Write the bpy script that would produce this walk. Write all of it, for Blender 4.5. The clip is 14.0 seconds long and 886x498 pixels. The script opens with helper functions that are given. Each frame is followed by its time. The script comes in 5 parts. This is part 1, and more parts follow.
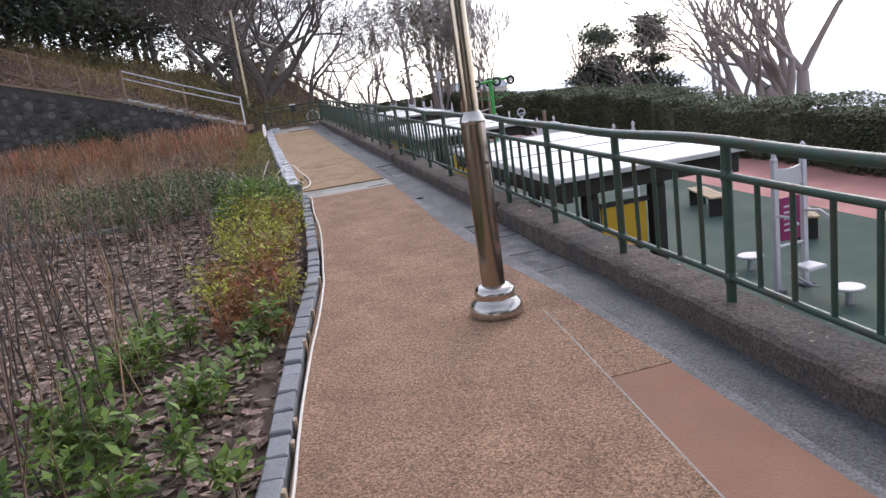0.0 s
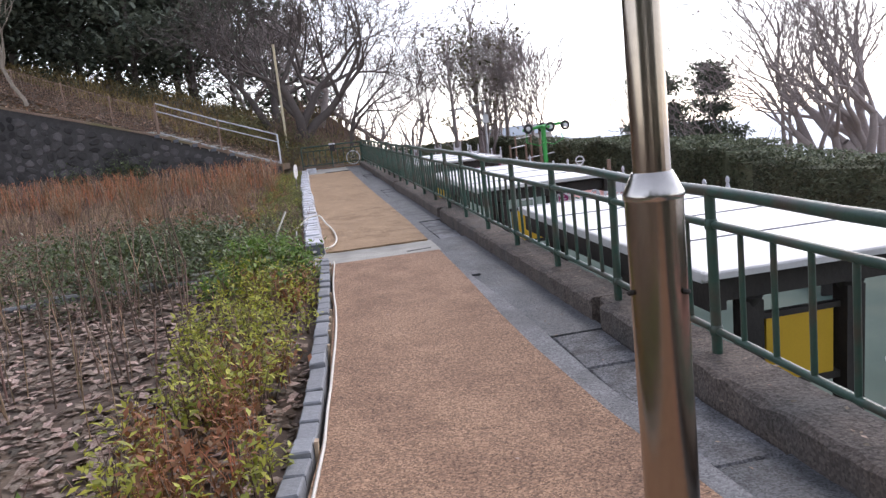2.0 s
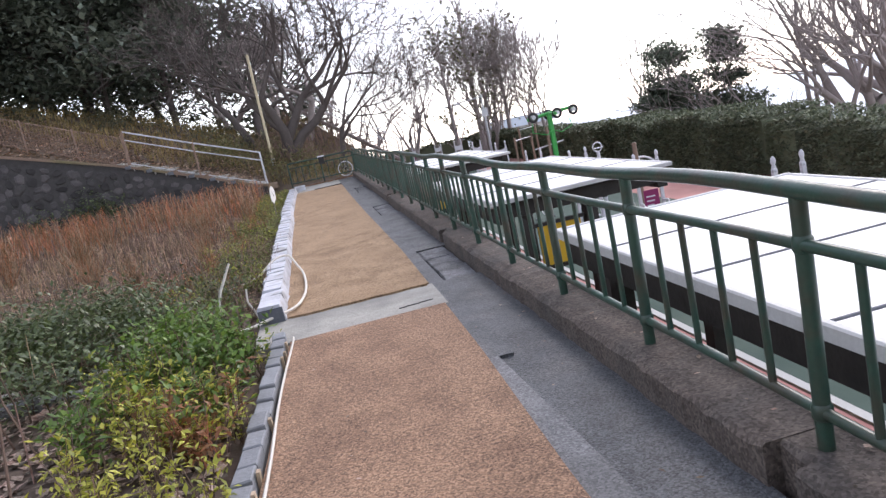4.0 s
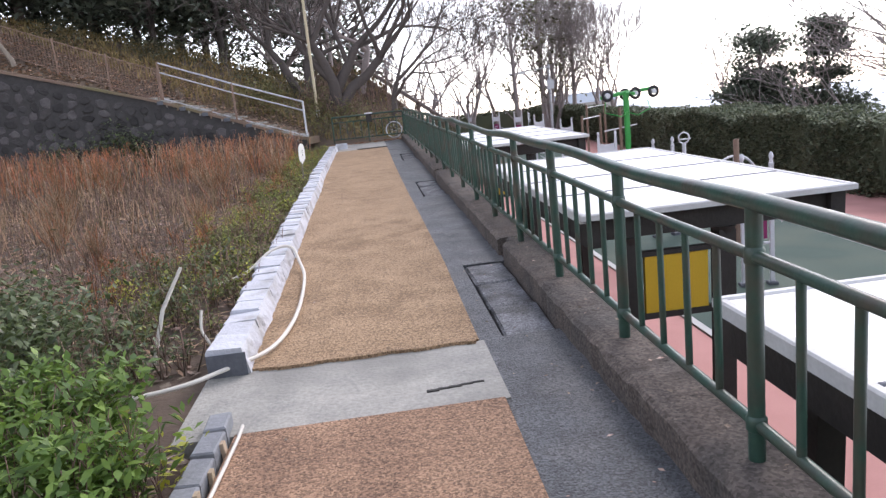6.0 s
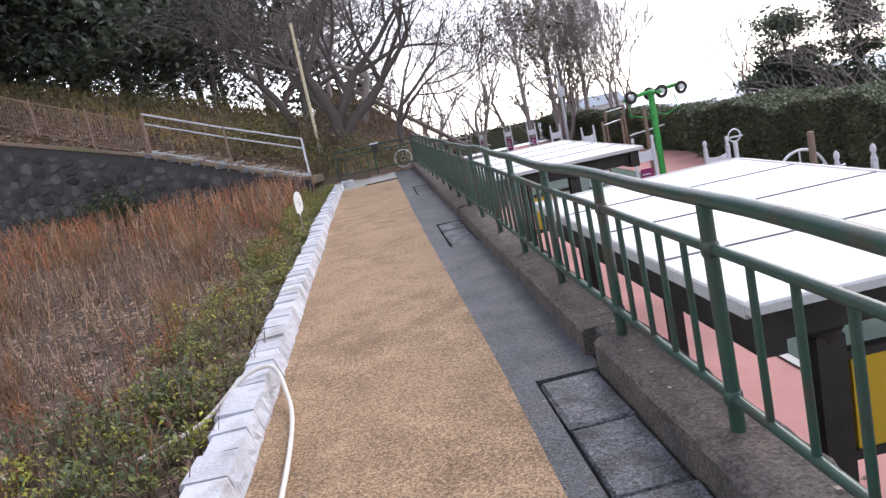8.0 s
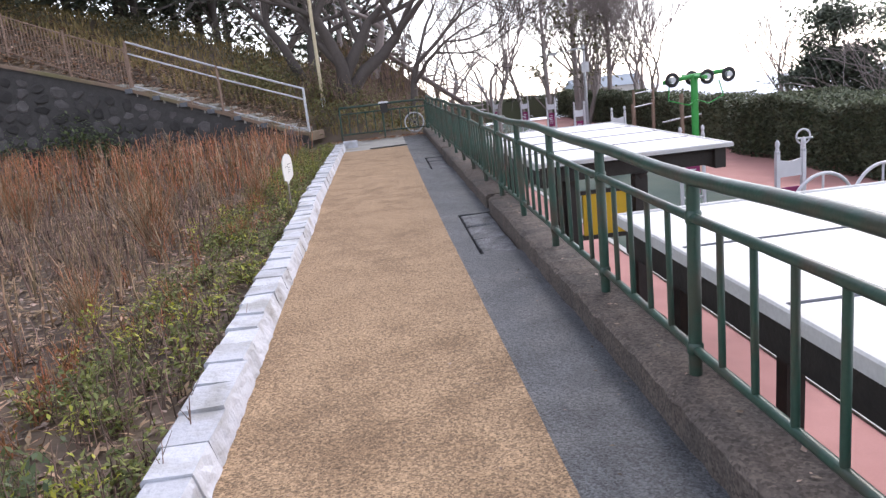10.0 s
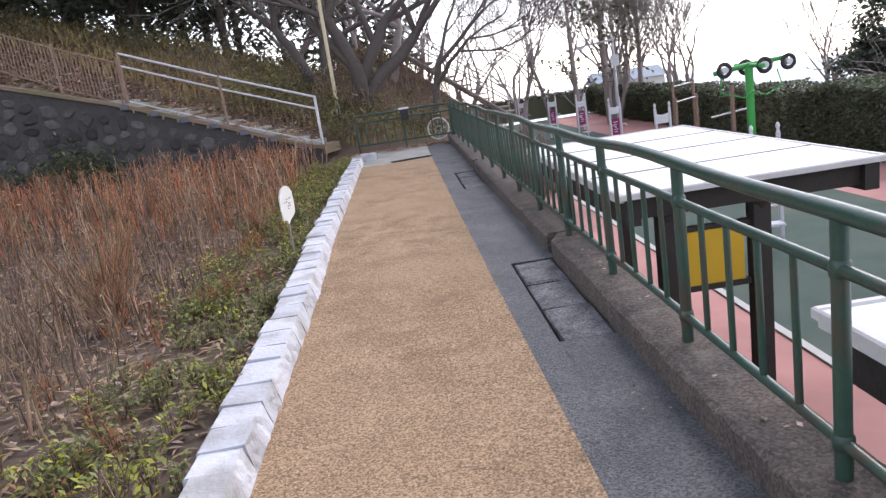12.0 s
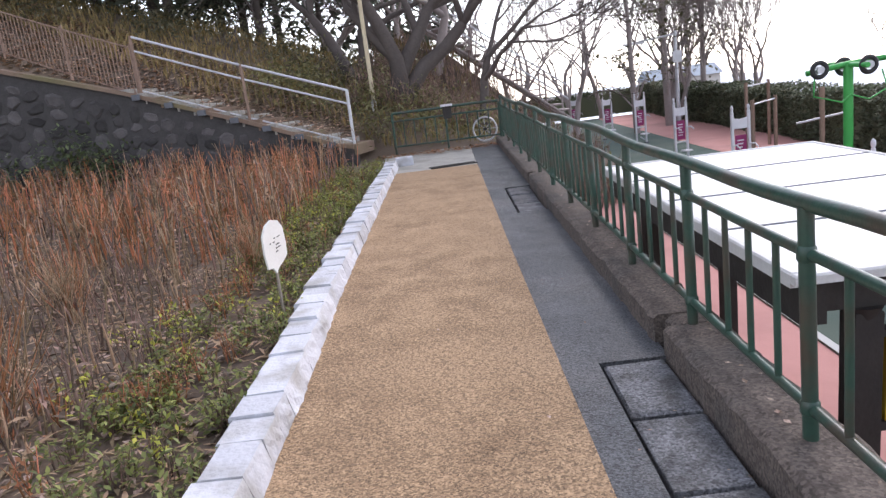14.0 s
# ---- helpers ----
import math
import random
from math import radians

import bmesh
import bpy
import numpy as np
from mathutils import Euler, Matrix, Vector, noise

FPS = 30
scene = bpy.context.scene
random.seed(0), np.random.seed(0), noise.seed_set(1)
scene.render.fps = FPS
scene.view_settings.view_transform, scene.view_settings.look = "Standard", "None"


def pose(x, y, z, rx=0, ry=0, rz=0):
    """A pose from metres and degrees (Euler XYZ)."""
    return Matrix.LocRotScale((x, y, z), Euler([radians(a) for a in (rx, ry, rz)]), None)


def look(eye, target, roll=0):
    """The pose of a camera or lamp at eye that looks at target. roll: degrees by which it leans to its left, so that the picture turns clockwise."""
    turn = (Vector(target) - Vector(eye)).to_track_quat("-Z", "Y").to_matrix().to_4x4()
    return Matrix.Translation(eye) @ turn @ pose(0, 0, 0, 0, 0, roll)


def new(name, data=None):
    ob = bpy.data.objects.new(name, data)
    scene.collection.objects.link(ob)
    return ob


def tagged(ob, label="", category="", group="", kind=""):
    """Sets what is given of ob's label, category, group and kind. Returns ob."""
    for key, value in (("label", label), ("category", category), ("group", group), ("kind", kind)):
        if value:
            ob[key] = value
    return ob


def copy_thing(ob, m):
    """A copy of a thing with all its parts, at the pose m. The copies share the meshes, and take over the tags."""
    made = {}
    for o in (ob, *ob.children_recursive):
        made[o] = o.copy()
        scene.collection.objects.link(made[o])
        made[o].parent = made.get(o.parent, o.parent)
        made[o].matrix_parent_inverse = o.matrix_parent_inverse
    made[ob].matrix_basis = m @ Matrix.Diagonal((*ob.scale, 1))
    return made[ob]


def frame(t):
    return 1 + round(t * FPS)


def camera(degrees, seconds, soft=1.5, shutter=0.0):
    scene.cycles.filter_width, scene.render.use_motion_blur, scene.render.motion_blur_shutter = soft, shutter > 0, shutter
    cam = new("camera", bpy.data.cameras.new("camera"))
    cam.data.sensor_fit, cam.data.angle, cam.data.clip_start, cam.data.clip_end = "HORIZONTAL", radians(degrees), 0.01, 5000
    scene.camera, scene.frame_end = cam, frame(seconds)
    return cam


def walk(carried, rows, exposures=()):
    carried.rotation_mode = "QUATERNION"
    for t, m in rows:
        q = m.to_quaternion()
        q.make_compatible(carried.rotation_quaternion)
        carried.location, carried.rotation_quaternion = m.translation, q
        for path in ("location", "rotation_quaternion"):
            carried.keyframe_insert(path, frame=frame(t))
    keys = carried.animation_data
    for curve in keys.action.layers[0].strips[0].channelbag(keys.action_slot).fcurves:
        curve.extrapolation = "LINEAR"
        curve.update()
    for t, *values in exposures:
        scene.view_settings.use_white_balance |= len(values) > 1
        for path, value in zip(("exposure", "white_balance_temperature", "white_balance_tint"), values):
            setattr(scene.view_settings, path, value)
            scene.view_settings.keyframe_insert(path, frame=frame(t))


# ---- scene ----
# ---- camera ----
cam = camera(65.7, 14.0, soft=1.4)
PATH = [
    (0, (-1.015, -4.144, 1.255), (-0.6, -2.239, 0.809), -8.3),
    (0.5, (-0.86, -3.509, 1.273), (-0.538, -1.578, 0.863), -5.9),
    (1, (-0.842, -2.909, 1.274), (-0.622, -0.958, 0.896), -6.6),
    (1.5, (-0.745, -2.26, 1.312), (-0.549, -0.278, 1.125), -6.4),
    (2, (-0.676, -1.643, 1.251), (-0.347, 0.305, 0.938), -6.4),
    (2.5, (-0.55, -0.995, 1.273), (-0.15, 0.928, 0.899), -5.4),
    (3, (-0.467, -0.406, 1.286), (-0.147, 1.519, 0.849), -6.7),
    (3.5, (-0.409, 0.241, 1.306), (-0.02, 2.177, 0.99), -8.7),
    (3.7, (-0.265, 0.536, 1.269), (0.033, 2.49, 0.967), -12.3),
    (5.8, (0.154, 3.158, 1.316), (0.34, 5.097, 0.861), -7.3),
    (6, (0.167, 3.393, 1.325), (0.329, 5.349, 0.938), -6.1),
    (6.5, (0.242, 3.946, 1.353), (0.22, 5.894, 0.899), -9.4),
    (7, (0.256, 4.529, 1.364), (0.319, 6.478, 0.919), -8.1),
    (7.5, (0.33, 5.134, 1.404), (0.452, 7.094, 1.024), -6.3),
    (8, (0.236, 5.603, 1.457), (0.354, 7.573, 1.131), -12.1),
    (8.5, (0.196, 6.186, 1.437), (0.225, 8.158, 1.104), -10.9),
    (8.7, (0.203, 6.409, 1.458), (0.273, 8.376, 1.1), -7.7),
    (10.8, (0.085, 8.536, 1.538), (0.216, 10.476, 1.071), -6.6),
    (11, (0.106, 8.734, 1.554), (0.256, 10.669, 1.072), -7.7),
    (11.5, (0.136, 9.293, 1.573), (0.252, 11.234, 1.109), -6.1),
    (12, (0.098, 9.796, 1.634), (0.149, 11.751, 1.216), -8.6),
    (12.5, (0.12, 10.341, 1.67), (0.046, 12.311, 1.331), -8.0),
    (13, (0.132, 10.878, 1.682), (0.058, 12.843, 1.319), -8.0),
    (13.5, (0.132, 11.425, 1.671), (0.109, 13.377, 1.236), -8.9),
    (14, (0.15, 11.936, 1.713), (0.084, 13.89, 1.293), -7.3),
]
walk(cam, [(t, look(eye, target, roll)) for t, eye, target, roll in PATH], [(0, 0.85, 6450, 18), (3.7, 1.05, 6450, 18), (6.5, 1.15, 6450, 18), (14, 1.15, 6450, 18)])

# ---- world and sun ----
SUN_ELEVATION, SUN_AZIMUTH = radians(40), radians(40)
world = bpy.data.worlds.new("world")
scene.world = world
world.use_nodes = True
sky = world.node_tree.nodes.new("ShaderNodeTexSky")
sky.sky_type = "NISHITA"
sky.sun_disc = False
sky.sun_elevation, sky.sun_rotation = SUN_ELEVATION, SUN_AZIMUTH
sky.air_density, sky.dust_density, sky.ozone_density = 1.0, 0.6, 1.0
thin_cloud = world.node_tree.nodes.new("ShaderNodeHueSaturation")
thin_cloud.inputs["Saturation"].default_value, thin_cloud.inputs["Value"].default_value = 0.4, 1.2
world.node_tree.links.new(sky.outputs["Color"], thin_cloud.inputs["Color"])
world.node_tree.links.new(thin_cloud.outputs["Color"], world.node_tree.nodes["Background"].inputs["Color"])
world.node_tree.nodes["Background"].inputs["Strength"].default_value = 0.15
sun_data = bpy.data.lights.new("sun", "SUN")
sun_data.energy, sun_data.angle, sun_data.color = 0.6, radians(25), (1.0, 0.92, 0.82)
sun = new("sun", sun_data)
sun_way = Vector((math.sin(SUN_AZIMUTH) * math.cos(SUN_ELEVATION), math.cos(SUN_AZIMUTH) * math.cos(SUN_ELEVATION), math.sin(SUN_ELEVATION)))
sun.matrix_world = look(sun_way * 60, (0, 0, 0))

# ---- materials ----


def material(name, base, second, scale=8.0, rough=0.8, metal=0.0, bump=0.2, fine=60.0, spread=0.5, island=0.0, each=0.0, seen_through=0.0, stain=None, stain_scale=0.6, speck=None):
    """Two-tone noise at two scales, grain relief, optional change per piece, per leaf and a broad stain."""
    m = bpy.data.materials.new(name)
    m.use_nodes = True
    nt = m.node_tree
    n, link = nt.nodes, nt.links.new
    shader = n["Principled BSDF"]
    coord = n.new("ShaderNodeTexCoord")
    geo = n.new("ShaderNodeNewGeometry")
    wide = n.new("ShaderNodeTexNoise")
    wide.inputs["Scale"].default_value, wide.inputs["Detail"].default_value = scale, 6
    grain = n.new("ShaderNodeTexNoise")
    grain.inputs["Scale"].default_value, grain.inputs["Detail"].default_value = fine, 4
    link(geo.outputs["Position"], wide.inputs["Vector"])
    link(geo.outputs["Position"], grain.inputs["Vector"])
    ramp = n.new("ShaderNodeMapRange")
    ramp.inputs["From Min"].default_value, ramp.inputs["From Max"].default_value = 0.5 - spread / 2, 0.5 + spread / 2
    mixed = n.new("ShaderNodeMath")
    mixed.operation = "MULTIPLY_ADD"
    link(grain.outputs["Fac"], mixed.inputs[0])
    mixed.inputs[1].default_value = 0.5
    half = n.new("ShaderNodeMath")
    half.operation = "MULTIPLY"
    link(wide.outputs["Fac"], half.inputs[0])
    half.inputs[1].default_value = 0.5
    link(half.outputs[0], mixed.inputs[2])
    link(mixed.outputs[0], ramp.inputs["Value"])
    mix = n.new("ShaderNodeMix")
    mix.data_type = "RGBA"
    link(ramp.outputs["Result"], mix.inputs["Factor"])
    mix.inputs["A"].default_value, mix.inputs["B"].default_value = (*base, 1), (*second, 1)
    colour = mix.outputs["Result"]
    if stain:
        blot = n.new("ShaderNodeTexNoise")
        blot.inputs["Scale"].default_value, blot.inputs["Detail"].default_value = stain_scale, 8
        link(geo.outputs["Position"], blot.inputs["Vector"])
        cut = n.new("ShaderNodeMapRange")
        cut.inputs["From Min"].default_value, cut.inputs["From Max"].default_value = 0.47, 0.68
        link(blot.outputs["Fac"], cut.inputs["Value"])
        over = n.new("ShaderNodeMix")
        over.data_type = "RGBA"
        link(cut.outputs["Result"], over.inputs["Factor"])
        link(colour, over.inputs["A"])
        over.inputs["B"].default_value = (*stain, 1)
        colour = over.outputs["Result"]
    if speck:
        cells = n.new("ShaderNodeTexVoronoi")
        cells.inputs["Scale"].default_value = speck[1]
        link(geo.outputs["Position"], cells.inputs["Vector"])
        parts = n.new("ShaderNodeSeparateColor")
        link(cells.outputs["Color"], parts.inputs["Color"])
        tone = n.new("ShaderNodeMapRange")
        tone.inputs["To Min"].default_value, tone.inputs["To Max"].default_value = 1 - speck[0], 1 + speck[0]
        link(parts.outputs["Red"], tone.inputs["Value"])
        grains = n.new("ShaderNodeHueSaturation")
        link(tone.outputs["Result"], grains.inputs["Value"])
        link(colour, grains.inputs["Color"])
        colour = grains.outputs["Color"]
    for amount, node, out in ((island, geo, "Random Per Island"), (each, None, "Random")):
        if amount:
            source = node or n.new("ShaderNodeObjectInfo")
            hue = n.new("ShaderNodeHueSaturation")
            value = n.new("ShaderNodeMapRange")
            value.inputs["To Min"].default_value, value.inputs["To Max"].default_value = 1 - amount, 1 + amount
            link(source.outputs[out], value.inputs["Value"])
            link(value.outputs["Result"], hue.inputs["Value"])
            shift = n.new("ShaderNodeMapRange")
            shift.inputs["To Min"].default_value, shift.inputs["To Max"].default_value = 0.5 + 0.03 * amount, 0.5 - 0.03 * amount
            link(source.outputs[out], shift.inputs["Value"])
            link(shift.outputs["Result"], hue.inputs["Hue"])
            link(colour, hue.inputs["Color"])
            colour = hue.outputs["Color"]
    link(colour, shader.inputs["Base Color"])
    rough_range = n.new("ShaderNodeMapRange")
    rough_range.inputs["To Min"].default_value, rough_range.inputs["To Max"].default_value = max(0.05, rough - 0.12), min(1, rough + 0.12)
    link(wide.outputs["Fac"], rough_range.inputs["Value"])
    link(rough_range.outputs["Result"], shader.inputs["Roughness"])
    shader.inputs["Metallic"].default_value = metal
    if bump:
        relief = n.new("ShaderNodeBump")
        relief.inputs["Strength"].default_value, relief.inputs["Distance"].default_value = bump, 0.012
        link(grain.outputs["Fac"], relief.inputs["Height"])
        link(relief.outputs["Normal"], shader.inputs["Normal"])
    if seen_through:
        thin = n.new("ShaderNodeBsdfTranslucent")
        link(colour, thin.inputs["Color"])
        both = n.new("ShaderNodeMixShader")
        both.inputs["Fac"].default_value = seen_through
        link(shader.outputs["BSDF"], both.inputs[1])
        link(thin.outputs["BSDF"], both.inputs[2])
        link(both.outputs["Shader"], n["Material Output"].inputs["Surface"])
    return m


M = {}
M["new_paving"] = material("tan_orange_paving", (0.4, 0.268, 0.156), (0.235, 0.152, 0.086), 3, 0.9, bump=1.0, fine=50, spread=0.2, stain=(0.36, 0.24, 0.14), stain_scale=0.5, speck=(0.55, 125))
M["paving"] = material("orange_paving", (0.35, 0.214, 0.132), (0.215, 0.128, 0.082), 3, 0.9, bump=1.0, fine=50, spread=0.2, stain=(0.31, 0.19, 0.118), stain_scale=0.5, speck=(0.55, 125))
M["old_paving"] = material("worn_orange_paving", (0.36, 0.19, 0.12), (0.28, 0.15, 0.1), 3, 0.9, bump=0.6, fine=80, spread=0.4, stain=(0.24, 0.16, 0.12))
M["concrete"] = material("concrete", (0.44, 0.42, 0.37), (0.28, 0.275, 0.25), 4.5, 0.85, bump=0.6, fine=45, spread=0.3, stain=(0.24, 0.235, 0.21), stain_scale=1.3)
M["gutter"] = material("damp_gutter_concrete", (0.105, 0.112, 0.12), (0.05, 0.054, 0.058), 3, 0.5, bump=0.9, fine=85, spread=0.28, stain=(0.12, 0.12, 0.12), stain_scale=2.2, speck=(0.6, 110))
M["lid"] = material("gutter_lid_concrete", (0.2, 0.205, 0.215), (0.07, 0.073, 0.08), 7, 0.65, bump=1.0, fine=60, spread=0.3, each=0.15, stain=(0.06, 0.06, 0.06), stain_scale=5, speck=(0.55, 100))
M["kerb_wall"] = material("weathered_kerb_concrete", (0.15, 0.122, 0.102), (0.07, 0.056, 0.048), 7, 0.95, bump=0.9, fine=45, stain=(0.07, 0.065, 0.06), stain_scale=1.6, speck=(0.42, 80))
M["granite"] = material("pale_granite", (0.66, 0.67, 0.71), (0.52, 0.53, 0.57), 5, 0.75, bump=0.8, fine=35, each=0.12, stain=(0.4, 0.39, 0.38), stain_scale=4)
M["rim"] = material("grey_gutter_rim", (0.25, 0.25, 0.25), (0.15, 0.152, 0.155), 4, 0.75, bump=0.7, fine=60, spread=0.3, stain=(0.14, 0.14, 0.14), stain_scale=1.6, speck=(0.35, 110))
M["dark_stone"] = material("dark_stone", (0.16, 0.17, 0.19), (0.09, 0.095, 0.11), 6, 0.8, bump=0.4, fine=40)
M["grey_edging"] = material("grey_edging", (0.3, 0.31, 0.33), (0.2, 0.21, 0.22), 5, 0.85, bump=0.4, fine=40, each=0.15)
M["wood_edging"] = material("pale_wood", (0.55, 0.43, 0.3), (0.4, 0.3, 0.2), 5, 0.8, bump=0.3, fine=40, each=0.15)
M["soil"] = material("garden_soil", (0.14, 0.1, 0.074), (0.07, 0.05, 0.038), 1.2, 0.95, bump=1.0, fine=18, stain=(0.2, 0.15, 0.105), stain_scale=0.35)
M["litter"] = material("dry_leaf_litter", (0.4, 0.32, 0.255), (0.16, 0.105, 0.075), 9, 0.9, bump=0.2, fine=60, spread=0.2, island=0.75, seen_through=0.1)
M["green_paint"] = material("dark_green_paint", (0.035, 0.085, 0.06), (0.022, 0.055, 0.042), 12, 0.36, bump=0.12, fine=50, stain=(0.06, 0.055, 0.04), stain_scale=5)
M["steel"] = material("stainless_steel", (0.42, 0.36, 0.3), (0.34, 0.29, 0.24), 4, 0.2, metal=1.0, bump=0.02, fine=30)
M["chrome"] = material("polished_steel", (0.58, 0.55, 0.52), (0.46, 0.44, 0.41), 5, 0.22, metal=1.0, bump=0.02, fine=30)
M["roof_white"] = material("white_roof_sheet", (0.86, 0.86, 0.86), (0.78, 0.78, 0.79), 1.5, 0.45, bump=0.05, fine=20)
M["roof_edge"] = material("pale_roof_trim", (0.66, 0.66, 0.65), (0.5, 0.5, 0.49), 4, 0.6, bump=0.1)
M["dark_wood"] = material("dark_stained_wood", (0.035, 0.03, 0.026), (0.02, 0.018, 0.016), 6, 0.7, bump=0.3, fine=35)
M["yellow"] = material("yellow_board", (0.66, 0.42, 0.02), (0.58, 0.36, 0.02), 3, 0.6, bump=0.05)
M["white_paint"] = material("white_paint", (0.74, 0.73, 0.76), (0.62, 0.61, 0.64), 5, 0.4, bump=0.05)
M["purple"] = material("magenta_sign", (0.30, 0.02, 0.13), (0.24, 0.02, 0.1), 4, 0.5, bump=0.03)
M["gym_green"] = material("bright_green_paint", (0.05, 0.42, 0.08), (0.04, 0.32, 0.07), 5, 0.4, bump=0.05)
M["rubber"] = material("black_rubber", (0.02, 0.02, 0.022), (0.035, 0.035, 0.035), 9, 0.6)
M["bark_dark"] = material("dark_bark", (0.08, 0.066, 0.06), (0.13, 0.11, 0.1), 9, 0.95, bump=0.8, fine=25)
M["bark_grey"] = material("grey_bark", (0.4, 0.345, 0.33), (0.28, 0.24, 0.23), 9, 0.95, bump=0.8, fine=25)
M["bark_pale"] = material("pale_bark", (0.36, 0.31, 0.25), (0.2, 0.17, 0.14), 9, 0.95, bump=0.6, fine=25)
M["needles"] = material("dark_conifer_leaves", (0.1, 0.125, 0.1), (0.15, 0.175, 0.125), 2, 0.8, bump=0, island=0.5, seen_through=0.3)
M["hedge_leaf"] = material("hedge_leaves", (0.11, 0.14, 0.09), (0.16, 0.175, 0.1), 1.0, 0.7, bump=0, island=0.5, seen_through=0.15)
M["evergreen"] = material("evergreen_leaves", (0.13, 0.14, 0.085), (0.2, 0.18, 0.11), 1.0, 0.7, bump=0, island=0.5, seen_through=0.25)
M["leaf_green"] = material("green_shrub_leaves", (0.1, 0.2, 0.04), (0.18, 0.27, 0.05), 2.0, 0.5, bump=0, island=0.5, seen_through=0.3)
M["leaf_deep"] = material("deep_green_leaves", (0.08, 0.12, 0.045), (0.125, 0.155, 0.06), 2.0, 0.4, bump=0, island=0.45, seen_through=0.25)
M["leaf_yellow"] = material("yellow_green_leaves", (0.5, 0.46, 0.06), (0.28, 0.34, 0.055), 2.0, 0.5, bump=0, island=0.45, seen_through=0.3)
M["olive_leaf"] = material("dull_olive_leaves", (0.25, 0.235, 0.09), (0.15, 0.15, 0.07), 2.0, 0.6, bump=0, island=0.5, seen_through=0.25)
M["slope_leaf"] = material("tan_slope_leaves", (0.58, 0.43, 0.3), (0.38, 0.26, 0.175), 6.0, 0.9, bump=0, island=0.6)
M["cover_leaf"] = material("yellowish_cover_leaves", (0.15, 0.19, 0.05), (0.24, 0.25, 0.075), 2.0, 0.6, bump=0, island=0.55, seen_through=0.25)
M["leaf_red"] = material("rust_red_leaves", (0.24, 0.09, 0.04), (0.3, 0.16, 0.06), 2.0, 0.6, bump=0, island=0.4, seen_through=0.25)
M["rust_stem"] = material("rust_brown_dry_stems", (0.52, 0.24, 0.1), (0.32, 0.15, 0.085), 1.2, 0.9, bump=0, island=0.65, seen_through=0.15)
M["grey_stem"] = material("grey_brown_twigs", (0.27, 0.185, 0.14), (0.15, 0.1, 0.078), 2.0, 0.9, bump=0, island=0.6)
M["straw"] = material("straw_stems", (0.5, 0.37, 0.235), (0.3, 0.2, 0.12), 2.0, 0.9, bump=0, island=0.6, seen_through=0.15)
M["hill_grass"] = material("yellowed_hill_grass", (0.33, 0.24, 0.1), (0.22, 0.18, 0.08), 0.8, 0.9, bump=0, island=0.4, seen_through=0.2)
M["wall_joint"] = material("dark_wall_mortar", (0.075, 0.07, 0.068), (0.04, 0.038, 0.038), 6, 0.95, bump=0.6, fine=25)
M["wall_stone"] = material("dark_field_stone", (0.1, 0.093, 0.09), (0.05, 0.047, 0.047), 7, 0.9, bump=0.9, fine=25, each=0.6, stain=(0.045, 0.042, 0.042), stain_scale=1.4)
M["galvanised"] = material("pale_galvanised_tube", (0.62, 0.63, 0.66), (0.5, 0.51, 0.54), 8, 0.4, metal=0.3, bump=0.05)
M["rust_iron"] = material("brown_iron", (0.32, 0.215, 0.16), (0.2, 0.13, 0.095), 8, 0.7, bump=0.2)
M["pink_floor"] = material("pink_rubber_floor", (0.6, 0.3, 0.27), (0.52, 0.26, 0.23), 2, 0.9, bump=0.2, fine=60, stain=(0.4, 0.2, 0.18), stain_scale=0.4)
M["green_floor"] = material("green_rubber_floor", (0.065, 0.11, 0.085), (0.05, 0.085, 0.07), 2, 0.9, bump=0.2, fine=60, stain=(0.1, 0.13, 0.1), stain_scale=0.5)
M["white_line"] = material("pale_stone_line", (0.6, 0.6, 0.57), (0.5, 0.5, 0.48), 4, 0.8)
M["hose"] = material("ivory_hose", (0.78, 0.74, 0.66), (0.66, 0.62, 0.54), 6, 0.45, bump=0.05)
M["dirt_path"] = material("bare_dirt", (0.27, 0.19, 0.14), (0.18, 0.125, 0.09), 2, 0.95, bump=0.6, fine=25, stain=(0.16, 0.15, 0.07), stain_scale=0.4)
M["board_white"] = material("painted_white_board", (0.85, 0.84, 0.8), (0.72, 0.7, 0.66), 6, 0.6, bump=0.1)
M["ink"] = material("black_ink", (0.02, 0.02, 0.02), (0.04, 0.04, 0.04), 9, 0.8, bump=0)
M["pole_yellow"] = material("pale_yellow_sleeve", (0.72, 0.62, 0.42), (0.58, 0.49, 0.33), 5, 0.6, bump=0.1)
M["brick_red"] = material("terracotta", (0.36, 0.12, 0.06), (0.28, 0.09, 0.05), 6, 0.85, bump=0.3)
M["house_wall"] = material("pale_house_wall", (0.6, 0.58, 0.55), (0.5, 0.48, 0.46), 1, 0.9, bump=0.1)
M["house_roof"] = material("blue_grey_roof", (0.3, 0.36, 0.42), (0.25, 0.3, 0.36), 1, 0.7, bump=0.1)
M["glass_dark"] = material("dark_window", (0.03, 0.035, 0.04), (0.05, 0.055, 0.06), 2, 0.15, bump=0)
M["iron_grate"] = material("dark_iron_grate", (0.05, 0.045, 0.04), (0.03, 0.028, 0.026), 8, 0.6, metal=0.5, bump=0.2)
M["red_paint"] = material("red_orange_paint", (0.5, 0.07, 0.025), (0.4, 0.055, 0.02), 5, 0.5, bump=0.05)


